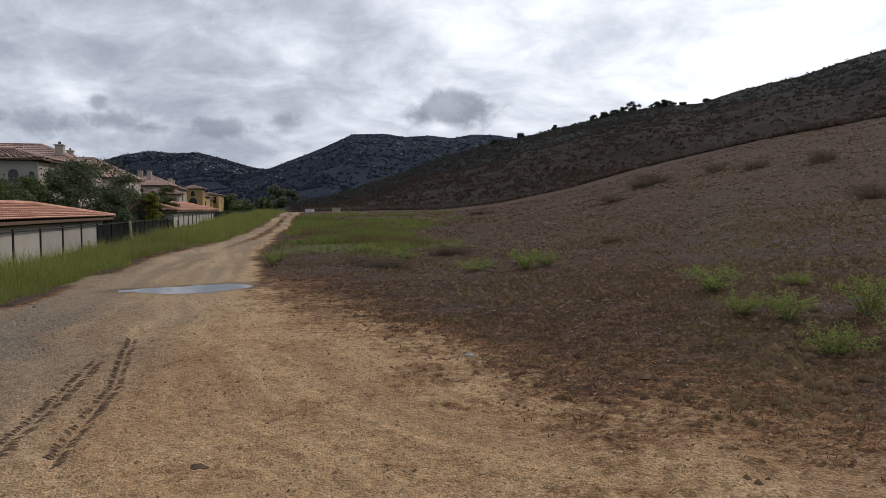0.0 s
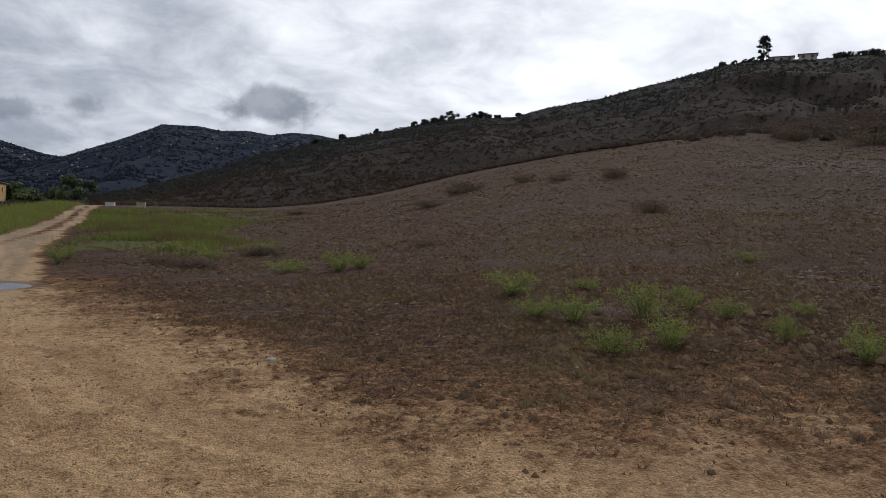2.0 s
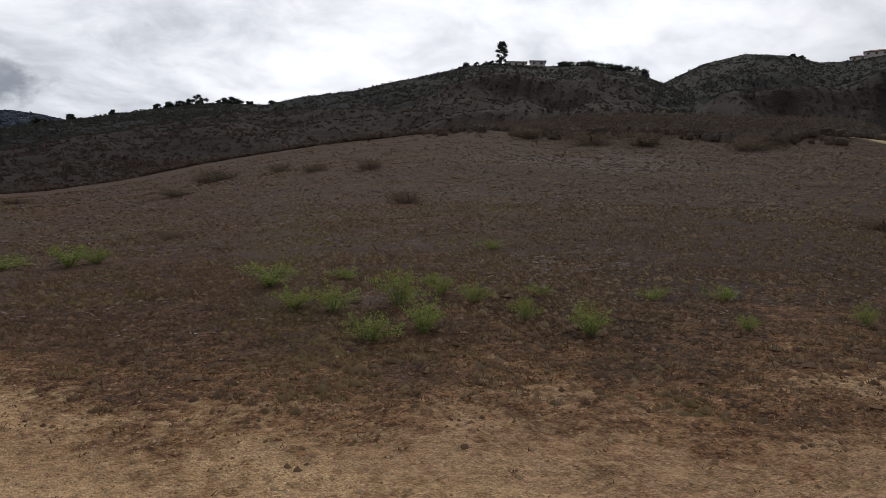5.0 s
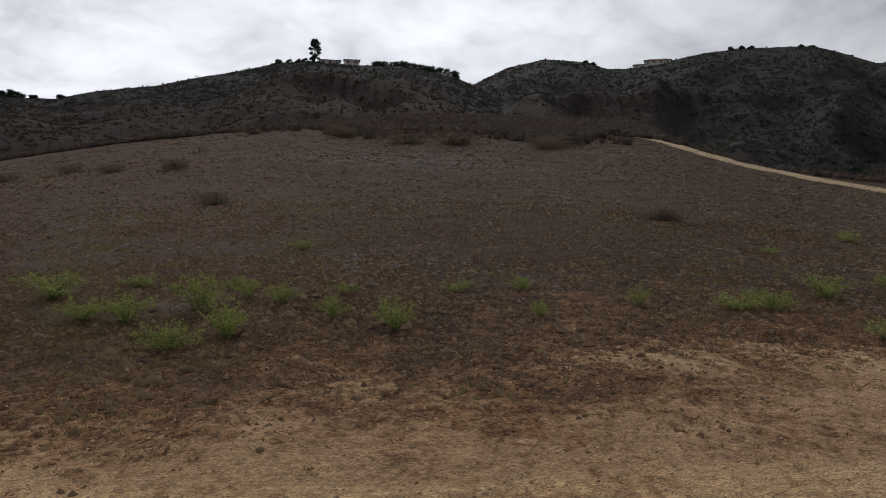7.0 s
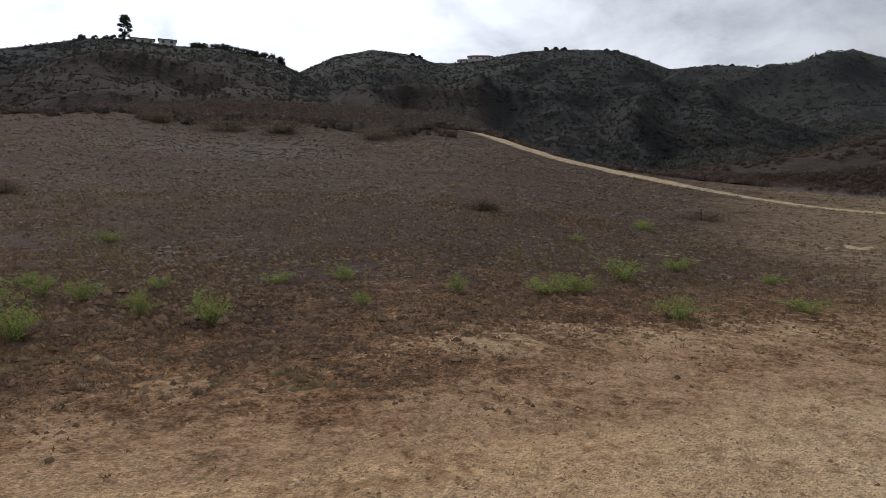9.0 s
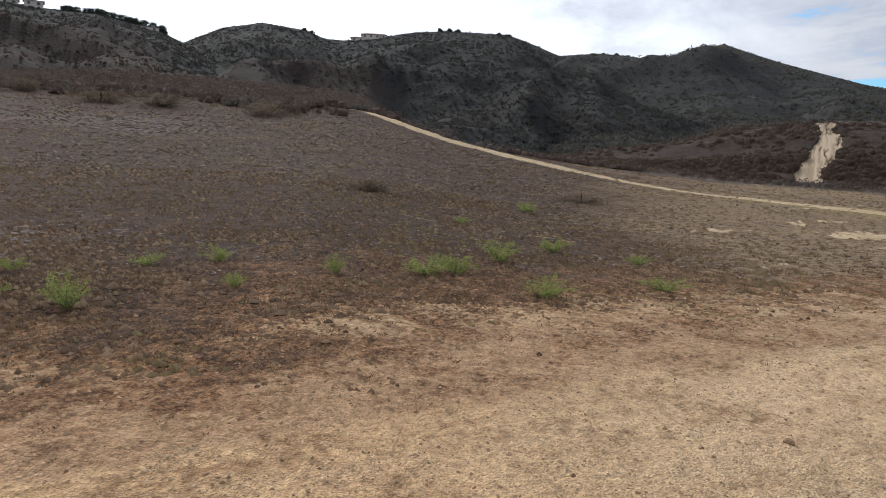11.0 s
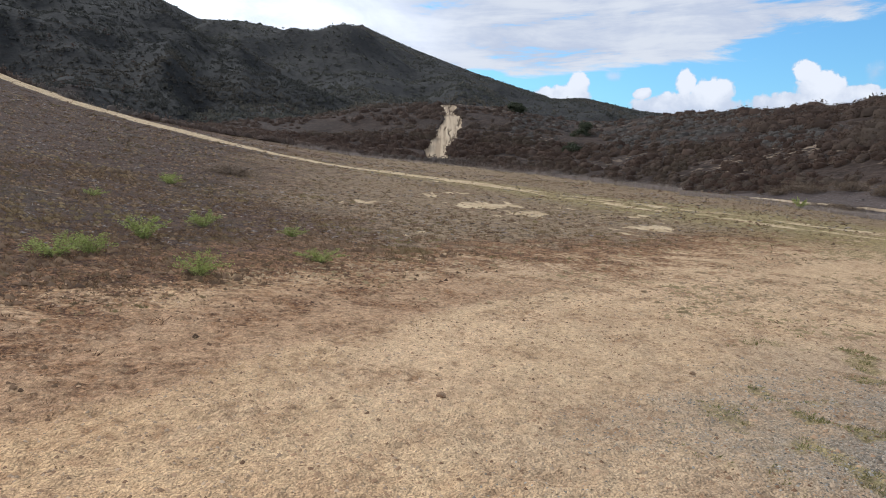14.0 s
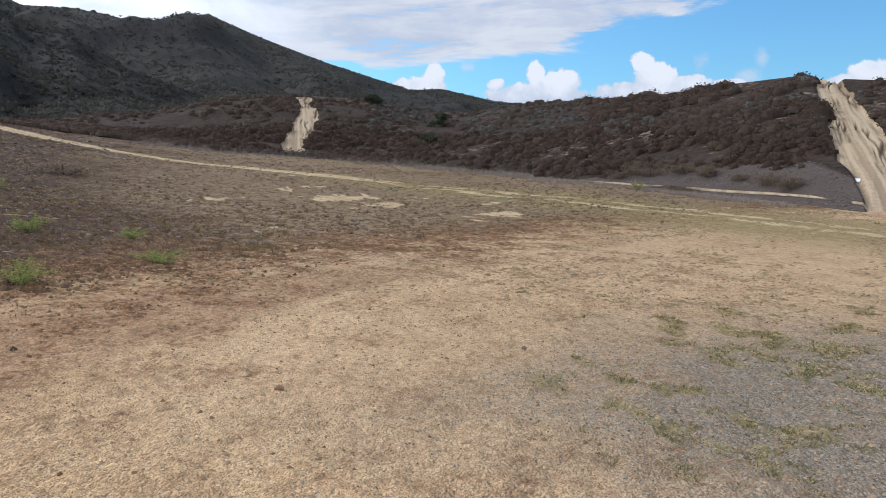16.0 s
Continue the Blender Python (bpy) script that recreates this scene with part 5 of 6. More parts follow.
def green_verge():
    t = rng.random(21000)
    s = 5.0 * (150 / 5.0) ** t
    left = road_edges(s)[1]
    lat = left - 0.1 + rng.random(len(t)) * (8.6 - left)
    x, y = s * DX - lat * DY, s * DY + lat * DX
    ok = green_at(x, y) > rng.uniform(0.25, 0.8, len(t))
    x, y, s, lat = x[ok], y[ok], s[ok], lat[ok]
    h = rng.uniform(0.45, 0.95, len(x)) * np.clip((lat - road_edges(s)[1] + 0.5) / 2.4, 0.22, 1.0) * (0.85 + 0.7 * fbm(x / 2.2, y / 2.2, 3, 91))
    w = rng.uniform(0.008, 0.016, len(x)) * (1 + s / 30)
    return strew("tall_grass", blades(rng, on_ground(x, y, 0.03), h, w, 9, 0.6, 0.5), GRASS, "tall bright green grass along the road", "grass")


def green_plot():
    s = 19 * 6 ** rng.random(42000)
    lat = road_edges(s)[0] - 0.1 - rng.random(len(s)) * 0.30 * s
    x, y = s * DX - lat * DY, s * DY + lat * DX
    ok = (green_at(x, y) > rng.uniform(0.12, 0.9, len(x))) & (dirt_at(x, y) < 0.4) & (fbm(x / 4.5, y / 4.5, 5, 95, 0.65) > rng.uniform(-0.25, 0.3, len(x)))
    x, y, s = x[ok], y[ok], s[ok]
    h = rng.uniform(0.10, 0.36, len(x)) * np.clip(1.0 + 0.9 * fbm(x / 3, y / 3, 3, 92), 0.3, 1.8)
    return strew("green_weeds", blades(rng, on_ground(x, y, 0.02), h, rng.uniform(0.014, 0.03, len(x)) * (1 + s / 40), 9, 0.9, 0.9), PLOT_GRASS, "patch of low green weeds beside the road", "weeds")


def brush_band():
    """Dry brush along the brow and in the dip behind it."""
    a = rng.uniform(-12, 108, 4600)
    rc, _ = brow(a)
    q = np.where(a < 66, rng.uniform(0.955, 1.12, len(a)), np.where(a < 84, rng.uniform(1.0, 1.13, len(a)), rng.uniform(0.99, 1.08, len(a))))
    q = np.where(a < 32, rng.uniform(0.99, 1.08, len(a)), q)
    x, y = np.sin(np.radians(a)) * rc * q, np.cos(np.radians(a)) * rc * q
    ok = (rng.random(len(a)) < np.clip(np.where(a < 32, 0.75, 0.55) + np.where(a < 32, 1.3, 0.7) * fbm(x / 8, y / 8, 4, 93), 0.03, 1)) & (track_at(x, y) < 0.2) & (dirt_at(x, y) < 0.3) & ((a < 37) | (a > 66))
    ta = rng.uniform(33, 69, 4200)
    tr, _ = brow(ta)
    over = -7 + 46 * rng.random(len(ta)) ** 0.85
    tx, ty = np.sin(np.radians(ta)) * (tr + over), np.cos(np.radians(ta)) * (tr + over)
    thick = (rng.random(len(ta)) < np.clip(0.32 + 0.05 * over + 1.3 * fbm(tx / 7, ty / 7, 3, 99), 0.0, 0.95)) & (near_line(tx, ty, TRACK) > 1.8)
    x, y, q = np.concatenate([x[ok], tx[thick]]), np.concatenate([y[ok], ty[thick]]), np.concatenate([q[ok], np.full(int(thick.sum()), 1.1)])
    az = np.degrees(np.arctan2(x, y))
    r = rng.uniform(0.35, 1.0, len(x)) * np.where(q < 0.985, 0.6, np.interp(az, [30, 38, 64, 71], [1.0, 1.35, 1.35, 1.0]))
    c = on_ground(x, y, -0.10)
    v, f = mounds(rng, c, r * 0.55, r * 0.55, 6, 2)
    soft = leaf_cloud(rng, c, r * 1.08, 26, 0.034 + 0.086 * r, 0.98, 0.35, 1.0)
    thin = rng.random(len(x)) < 0.7
    wisps = blades(rng, on_ground(x, y, 0.05)[thin], 1.25 * r[thin], rng.uniform(0.014, 0.026, int(thin.sum())), 10, 0.8, 0.9)
    return clumps_of("dry_brush", v, f, np.concatenate([soft, wisps]), BRUSH, "tall dry brown brush along the meadow's brow", "brush")


def pale_band():
    a = rng.uniform(86, 150, 5200)
    rc, _ = brow(a)
    q = np.where(a > 117, rng.uniform(0.90, 0.985, len(a)), rng.uniform(0.94, 1.06, len(a)))
    x, y = np.sin(np.radians(a)) * rc * q, np.cos(np.radians(a)) * rc * q
    ok = (rng.random(len(a)) < np.clip(0.6 + 0.9 * fbm(x / 5, y / 5, 2, 94), 0.05, 1)) & (track_at(x, y) < 0.3) & (dirt_at(x, y) < 0.5)
    x, y = x[ok], y[ok]
    return strew("pale_grass", blades(rng, on_ground(x, y, 0.02), rng.uniform(0.25, 0.6, len(x)) * np.where(np.degrees(np.arctan2(x, y)) > 117, 0.45, 1.0), rng.uniform(0.014, 0.026, len(x)), 12, 0.9, 0.7), PALE_GRASS, "pale dry grass at the field's far edge", "grass")


green_verge()
green_plot()
brush_band()
pale_band()


# ---------- single weeds and bushes ----------
def weed_plant(seed, name="green_weed"):
    """A feathery weed about 0.5 m high: thin stems fanned from the root, small leaves along them."""
    g = np.random.default_rng(seed)
    root = new(name)
    bm = bmesh.new()
    tips = []
    for k in range(16):
        a, lean = g.uniform(0, 2 * np.pi), g.uniform(0.3, 1.15)
        h = g.uniform(0.24, 0.46) * (1.2 - 0.5 * lean)
        tip = Vector((math.cos(a) * lean * 0.42, math.sin(a) * lean * 0.42, h))
        mid = tip * 0.5 + Vector((0, 0, 0.05))
        rod(bm, (0, 0, -0.03), mid, 0.006, 0.004, 4)
        rod(bm, mid, tip, 0.004, 0.0015, 4)
        tips += [(mid, tip)]
    tagged(part("stem", bm, WEED_STEM, root), kind="stuff")
    pts = []
    for mid, tip in tips:
        for t in g.uniform(-0.6, 1.05, 62):
            p = mid.lerp(tip, t) if t > 0 else mid * (1 + t)
            pts.append((p.x + g.normal(0, 0.028), p.y + g.normal(0, 0.028), max(p.z + g.normal(0, 0.022), 0.01)))
    c = np.array(pts)
    v = leaf_cloud(g, c, np.full(len(c), 0.016), 2, np.full(len(c), 0.0115), 1.0, 0.1, 3.0)
    mesh_np("foliage", v, triangles(v), WEED, root)
    return root


def dry_bush_plant(seed):
    g = np.random.default_rng(seed)
    root = new("dry_bush")
    bm = bmesh.new()
    for k in range(9):
        a = g.uniform(0, 2 * np.pi)
        rod(bm, (0, 0, -0.05), (math.cos(a) * 0.4, math.sin(a) * 0.4, g.uniform(0.2, 0.42)), 0.008, 0.003, 4)
    tagged(part("stem", bm, BARK, root), kind="stuff")
    base = np.stack([g.normal(0, 0.17, 34), g.normal(0, 0.17, 34), g.uniform(0.03, 0.30, 34)], axis=-1)
    v = np.concatenate([leaf_cloud(g, base, g.uniform(0.08, 0.17, 34), 46, np.full(34, 0.016), 0.9, 0.3, 0.8),
                        blades(g, base * np.array([1, 1, 0]), g.uniform(0.25, 0.5, 34), np.full(34, 0.008), 7, 0.9, 0.5)])
    tagged(mesh_np("foliage", v, triangles(v), BUSH, root), kind="stuff")
    return root


def set_out(kinds, rows, label, category, group, sink=0.02):
    """Copies at (x, y, height, width) in metres, of plants built 0.5 m high and 0.8 m wide."""
    for k, (x, y, h, w, *on) in enumerate(rows):
        src = kinds[k % len(kinds)]
        m = Matrix.LocRotScale((x, y, (on[0] if on else float(surface_z(x, y))) - sink), Euler((0, 0, 1.7 * k)), (w / 0.65, w / 0.65, h / 0.5))
        if src.get("used"):
            copy_thing(src, m @ Matrix.Diagonal((1 / src.scale[0], 1 / src.scale[1], 1 / src.scale[2], 1)))
        else:
            src["used"] = 1
            tagged(src, label, category, group)
            src.matrix_basis = m


WEEDS = [(4.0, 10.5, 0.46, 0.95), (3.6, 8.5, 0.34, 0.55), (3.95, 8.05, 0.46, 0.62), (3.6, 6.45, 0.40, 0.56), (4.75, 7.85, 0.58, 0.66), (4.3, 6.5, 0.50, 0.62),
         (5.6, 8.1, 0.36, 0.35), (5.7, 7.5, 0.34, 0.42), (5.55, 6.3, 0.36, 0.34), (5.7, 5.4, 0.44, 0.52), (8.0, 6.45, 0.26, 0.42), (8.85, 5.95, 0.30, 0.46)]
WEEDS += [(7.46, 4.68, 0.24, 0.3), (8.95, 4.1, 0.34, 0.30), (10.15, 3.2, 0.38, 0.75), (10.5, 2.88, 0.42, 0.6), (12.3, 2.65, 0.48, 0.75), (14.9, 2.2, 0.40, 0.7),
          (9.55, 1.3, 0.40, 0.58), (11.4, -0.15, 0.30, 0.66), (14.2, 0.45, 0.26, 0.5), (25.1, 5.1, 0.35, 0.8), (18.0, 5.2, 0.25, 0.5), (6.75, 7.4, 0.24, 0.35)]
WEEDS += [(1.95, 16.6, 0.62, 1.0), (2.5, 16.9, 0.45, 0.7), (0.8, 17.2, 0.40, 1.1), (9.4, 11.9, 0.28, 0.5), (-4.75, 19.6, 0.55, 0.7), (-4.9, 21.2, 0.5, 0.6), (37, -26.2, 0.7, 0.9),
          (5.2, 10.3, 0.28, 0.5), (6.0, 9.0, 0.24, 0.4), (24.3, 4.9, 0.3, 0.7), (-1.2, 21.5, 0.45, 1.0), (0.2, 24.0, 0.5, 1.2), (-2.6, 24.5, 0.45, 1.1)]
set_out([weed_plant(k) for k in (3, 11, 23, 37)], WEEDS, "feathery bright green weed in the dry meadow", "weed", "green weeds in the meadow")
BUSHES = [(18.4, 61.5, 1.2, 3.2), (21.5, 56.2, 1.0, 2.0), (20.5, 46.9, 0.8, 1.7), (22.8, 42.5, 0.9, 1.8), (10.6, 43.4, 0.5, 2.0), (5.05, 21.4, 0.32, 0.75), (14.2, 23.4, 0.55, 1.0), (14.95, 24.9, 0.55, 1.0),
          (21.3, 9.5, 0.5, 1.5), (31.8, 4.1, 0.6, 1.7), (4, 75.5, 0.7, 2.6), (-1.4, 18.6, 0.38, 1.2), (0.3, 23.2, 0.45, 1.4), (-2.3, 19.6, 0.36, 1.1), (17.0, 60.0, 0.9, 2.4)]
BUSHES += [(53, 52, 1.6, 4.0), (54, 46.5, 1.5, 4.5), (57.5, 37, 1.3, 3.6), (52.8, 61, 1.8, 3.0), (61, 39, 1.4, 3.2)]
for az, u, h, w in [(124.0, 0.06, 0.7, 1.6), (127.5, 0.03, 0.45, 2.2), (128.6, 0.025, 0.4, 1.8), (132.6, 0.085, 0.6, 1.0), (134.6, 0.08, 0.9, 1.3), (135.9, 0.075, 0.9, 1.3), (130.2, 0.10, 0.9, 1.9), (126.2, 0.085, 0.8, 1.8), (125.2, 0.09, 0.9, 1.6), (128.4, 0.11, 0.9, 1.7)]:
    bx, by, bz = SPUR.at(np.array([az]), np.array([u]))
    BUSHES.append((float(bx[0]), float(by[0]), h, w, float(bz[0])))
set_out([dry_bush_plant(k) for k in (5, 17)], BUSHES, "dry brown twiggy bush on the slope", "bush", "dry bushes on the slope", 0.04)


# ---------- trees ----------
def tree(name, pos, height, radius, mat, label, seed, leaves=1500, bole=0.35, leaf=0.16, narrow=1.0, group="", clumps=16):
    """Tapered trunk, limbs, and a crown of leaf clumps with gaps between them."""
    g = np.random.default_rng(seed)
    root = empty(name, Matrix.Translation(pos), label, "tree", group)
    bm = bmesh.new()
    top = height * (bole + 0.3)
    rod(bm, (0, 0, -0.3), (0, 0, top * 0.55), 0.035 * height, 0.026 * height, 8)
    rod(bm, (0, 0, top * 0.55), (0.05 * radius, 0.04 * radius, top), 0.026 * height, 0.012 * height, 7)
    part("trunk", bm, BARK, root)
    cs = []
    for k in range(clumps):
        a, t = g.uniform(0, 2 * np.pi), g.uniform(0, 1)
        zz = height * (bole + (0.93 - bole) * t)
        w = radius * narrow * math.sqrt(max(0.12, 1 - (1.7 * t - 0.7) ** 2 if t > 0.41 else 0.75 + 0.6 * t)) * 0.72
        q = math.sqrt(g.uniform(0.05, 1))
        cs.append((math.cos(a) * w * q, math.sin(a) * w * q, zz))
    for c in cs[:6]:
        bm = bmesh.new()
        rod(bm, (0, 0, height * bole * 0.9), (c[0] * 0.85, c[1] * 0.85, c[2]), 0.014 * height, 0.004 * height, 5)
        part("limb", bm, BARK, root)
    c = np.array(cs)
    rad = radius * g.uniform(0.26, 0.46, len(c))
    per = max(8, leaves // clumps)
    v = leaf_cloud(g, c, rad, per, np.full(len(c), leaf), 0.8, 0.25)
    flip = leaf_cloud(g, c, rad * 0.9, per // 2, np.full(len(c), leaf), -0.6, 0.25)
    v = np.concatenate([v, flip])
    mesh_np("crown", v, triangles(v), mat, root)
    return root


# ---------- houses beside the road ----------
ROAD_FRAME = Matrix(((DX, -DY, 0, 0), (DY, DX, 0, 0), (0, 0, 1, 0), (0, 0, 0, 1)))


def beside_frame(s, lat, z):
    """A frame with x along the road away from the standpoint and y to its left."""
    return Matrix.Translation(beside(s, lat, z)) @ ROAD_FRAME.to_3x3().to_4x4()


def hip_roof(x0, x1, y0, y1, z, rise, over=0.5, courses=12, pitch=0.32, gable=False):
    """Barrel-tiled hip roof: courses stepped down the slope, tiles rounded along it. Returns (tiles, ridge caps, eave board)."""
    x0, x1, y0, y1 = x0 - over, x1 + over, y0 - over, y1 + over
    w, d = x1 - x0, y1 - y0
    h = min(w, d) / 2
    cx, cy = (x0 + x1) / 2, (y0 + y1) / 2
    if w >= d:
        r0, r1 = Vector((x0 + (0 if gable else h), cy, z + rise)), Vector((x1 - (0 if gable else h), cy, z + rise))
    else:
        r0, r1 = Vector((cx, y0 + (0 if gable else h), z + rise)), Vector((cx, y1 - (0 if gable else h), z + rise))
    c = [Vector((x0, y0, z)), Vector((x1, y0, z)), Vector((x1, y1, z)), Vector((x0, y1, z))]
    if w >= d:
        faces = [(c[0], c[1], r0, r1), (c[2], c[3], r1, r0), (c[1], c[2], r1, r1), (c[3], c[0], r0, r0)]
    else:
        faces = [(c[0], c[1], r0, r0), (c[2], c[3], r1, r1), (c[1], c[2], r0, r1), (c[3], c[0], r1, r0)]
    vs, fs = [], []
    for a, b, ta, tb in faces:
        normal = (b - a).cross(ta - a).normalized() if (b - a).cross(ta - a).length > 1e-6 else Vector((0, 0, 1))
        n_tiles = max(2, int((b - a).length / pitch))
        cols = n_tiles * 4 + 1
        for k in range(courses):
            for t, lift in ((k / courses, 0.075), (min(1.0, (k + 1.25) / courses), 0.0)):
                for i in range(cols):
                    u = i / (cols - 1)
                    p = a.lerp(b, u).lerp(ta.lerp(tb, u), t)
                    vs.append(p + normal * (lift + 0.055 * abs(math.sin(math.pi * i / 4))))
        base = len(vs) - courses * 2 * cols
        for k in range(courses * 2 - 1):
            if k % 2:
                continue
            for i in range(cols - 1):
                q = base + k * cols + i
                fs.append((q, q + 1, q + cols + 1, q + cols))
    caps = bmesh.new()
    lines = [(c[0], r0), (c[3], r0), (c[1], r1), (c[2], r1)] if w >= d else [(c[0], r0), (c[1], r0), (c[2], r1), (c[3], r1)]
    lines.append((r0, r1))
    for a, b in lines:
        if (b - a).length > 0.1:
            rod(caps, a + Vector((0, 0, 0.08)), b + Vector((0, 0, 0.08)), 0.11, 0.11, 8)
    board = boxed(x0 + 0.05, x1 - 0.05, y0 + 0.05, y1 - 0.05, z - 0.15, z - 0.02)
    return np.array([tuple(v) for v in vs]), np.array(fs), caps, board


def roofed(root, x0, x1, y0, y1, z, rise, tile, over=0.5, courses=12, pitch=0.32):
    v, f, caps, board = hip_roof(x0, x1, y0, y1, z, rise, over, courses, pitch)
    roof = mesh_np("roof", v, f, tile, root)
    part("ridge_tile", caps, tile, roof)
    part("eave", board, TRIM, roof)
    return roof


def window(root, face, u0, u1, z0, z1, at, wall_mat, arch=False):
    """A recessed window in a wall: face 'x' looks back along the road, 'y' looks on to it; at is the wall's plane."""
    def place(a0, a1, d0, d1, b0, b1):
        return boxed(at + d0, at + d1, a0, a1, b0, b1) if face == "x" else boxed(a0, a1, at + d0, at + d1, b0, b1)
    win = part("window", place(u0 - 0.14, u1 + 0.14, -0.07, 0.05, z0 - 0.14, z1 + 0.14), wall_mat, root)
    bm = place(u0, u1, -0.085, 0.0, z0, z1)
    if arch:
        r = (u1 - u0) / 2
        mid = Vector((at - 0.045, (u0 + u1) / 2, z1)) if face == "x" else Vector(((u0 + u1) / 2, at - 0.045, z1))
        turn = Matrix.Rotation(math.pi / 2, 4, "Y" if face == "x" else "X")
        bmesh.ops.create_cone(bm, cap_ends=True, segments=16, radius1=r, radius2=r, depth=0.085, matrix=Matrix.Translation(mid) @ turn)
    part("pane", bm, GLASS_DARK, win)
    part("frame", place((u0 + u1) / 2 - 0.03, (u0 + u1) / 2 + 0.03, -0.11, -0.08, z0, z1), TRIM, win)
    part("sill", place(u0 - 0.18, u1 + 0.18, -0.16, 0.0, z0 - 0.2, z0 - 0.12), wall_mat, win)


def chimney(root, x, y, z0, z1, mat, w=0.9):
    ch = part("chimney", boxed(x - w / 2, x + w / 2, y - w / 2, y + w / 2, z0, z1, 0.03), mat, root)
    part("cap", boxed(x - w / 2 - 0.12, x + w / 2 + 0.12, y - w / 2 - 0.12, y + w / 2 + 0.12, z1, z1 + 0.15, 0.02), mat, ch)
    bm = bmesh.new()
    rod(bm, (x, y, z1 + 0.15), (x, y, z1 + 0.5), 0.17, 0.15, 10)
    part("flue", bm, TRIM, ch)


def house(s, lat, z, blocks, label, wall, tile, windows=(), chimneys=(), category="house", courses=10, group="houses beside the road"):
    """blocks: x0, x1, y0, y1, z0, eave, rise. windows: face, u0, u1, z0, z1, plane, arched."""
    root = empty("house", beside_frame(s, lat, z), label, category, group)
    for x0, x1, y0, y1, z0, e, rise in blocks:
        part("wall", boxed(x0, x1, y0, y1, z0, e, 0.04), wall, root)
        roofed(root, x0, x1, y0, y1, e + 0.2, rise, tile, 0.6, courses, 0.5 if s < 120 else 1.0)
    for face, u0, u1, z0, z1, at, arch in windows:
        window(root, face, u0, u1, z0, z1, at, wall, arch)
    for x, y, z0, z1 in chimneys:
        chimney(root, x, y, z0, z1, wall)
    return root


def garage(s0, s1, lat0, lat1, z, eave, rise, tile, label):
    root = empty("garage", beside_frame(s0, lat0, z), label, "garage", "low tiled garages behind the fence")
    w, d = s1 - s0, lat1 - lat0
    part("wall", boxed(0, w, 0, d, -0.8, eave - 0.02, 0.02), STUCCO_WHITE, root)
    roofed(root, 0, w, 0, d, eave + 0.2, rise, tile, 0.55, 9, 0.3 if s0 < 50 else 0.6)
    return root


garage(12, 45.8, 10.6, 16.6, -0.8, 1.75, 0.72, TILE, "long low garage with a terracotta tiled hip roof")
garage(76, 119, 11.0, 17.5, -0.6, 1.9, 0.95, TILE, "low cream garage with a salmon tiled roof")

house(68.5, 21, -0.8, [(0, 5.5, 0, 15, -0.5, 6.65, 0.95)], "beige stucco house with arched windows and tiled roof", STUCCO, TILE_DULL,
      [("x", 1.55, 2.35, 4.2, 5.5, 0, True), ("x", 0.30, 0.72, 4.3, 5.5, 0, True), ("y", 2.0, 2.9, 4.3, 5.4, 0, True), ("x", 6.5, 7.5, 4.3, 5.5, 0, True)])
house(92, 23.9, -0.8, [(0, 11, 0, 17, -0.5, 7.6, 2.6), (-4.2, -0.1, 1.2, 7.5, -0.5, 5.6, 0.7)], "two-storey stucco house with tiled roofs and chimney", STUCCO, TILE_DULL,
      [("x", 2.2, 3.2, 3.6, 4.9, -4.2, False), ("x", 5.0, 6.0, 3.6, 4.9, -4.2, False), ("x", 8.6, 9.8, 5.2, 6.6, 0, False), ("y", 4, 5.2, 5.0, 6.4, 0, False)], [(2.5, 2.6, 8.0, 10.1)])
house(122.5, 24.8, -0.8, [(0, 12, 0, 16, -0.5, 7.3, 3.4), (-3.5, -0.1, 0.5, 6.0, -0.5, 5.2, 0.8)], "long stucco house with a tall tiled roof", STUCCO, TILE_DULL,
      [("x", 1.4, 2.6, 3.2, 4.6, -3.5, False), ("x", 8.0, 9.4, 5.0, 6.5, 0, False), ("y", 4, 5.4, 5.0, 6.4, 0, False)], [(3.5, 9.0, 9.0, 11.8)])
house(158, 23.6, -0.8, [(0, 12, 0, 9.0, -0.5, 7.2, 2.3), (-4, -0.1, -2.5, 4.0, -0.5, 5.4, 0.9)], "pale stucco house with paired chimneys", STUCCO, TILE_DULL,
      [("x", -1.2, 0.2, 3.2, 4.6, -4, False), ("x", 5.0, 6.4, 4.8, 6.2, 0, True), ("y", 5, 6.4, 4.8, 6.2, 0, False)], [(2.5, 4.2, 8.5, 10.4), (2.5, 6.0, 8.5, 10.4)])
house(188, 27, -0.8, [(0, 24, 0, 9, -0.5, 7.6, 1.6)], "beige stucco house with tiled roof and chimneys", STUCCO, TILE_DULL,
      [("y", 5, 6.6, 4.8, 6.4, 0, False), ("y", 15, 16.6, 4.8, 6.4, 0, True), ("x", 2, 3.6, 4.8, 6.4, 0, False)], [(8, 2, 7.6, 10.2), (13, 2, 7.6, 10.0)])
house(217, 23.2, -0.8, [(0, 6, 0, 5.4, -0.5, 8.2, 1.1), (6.2, 26, 0.6, 9, -0.5, 6.2, 1.2)], "ochre house with a square tiled tower", STUCCO_OCHRE, TILE_DULL,
      [("x", 2.2, 3.2, 6.2, 7.2, 0, True), ("x", 1.6, 3.8, 2.8, 4.6, 0, True), ("y", 2.4, 3.6, 6.2, 7.2, 0, True), ("y", 12, 14, 3.4, 5.0, 0.6, False)])
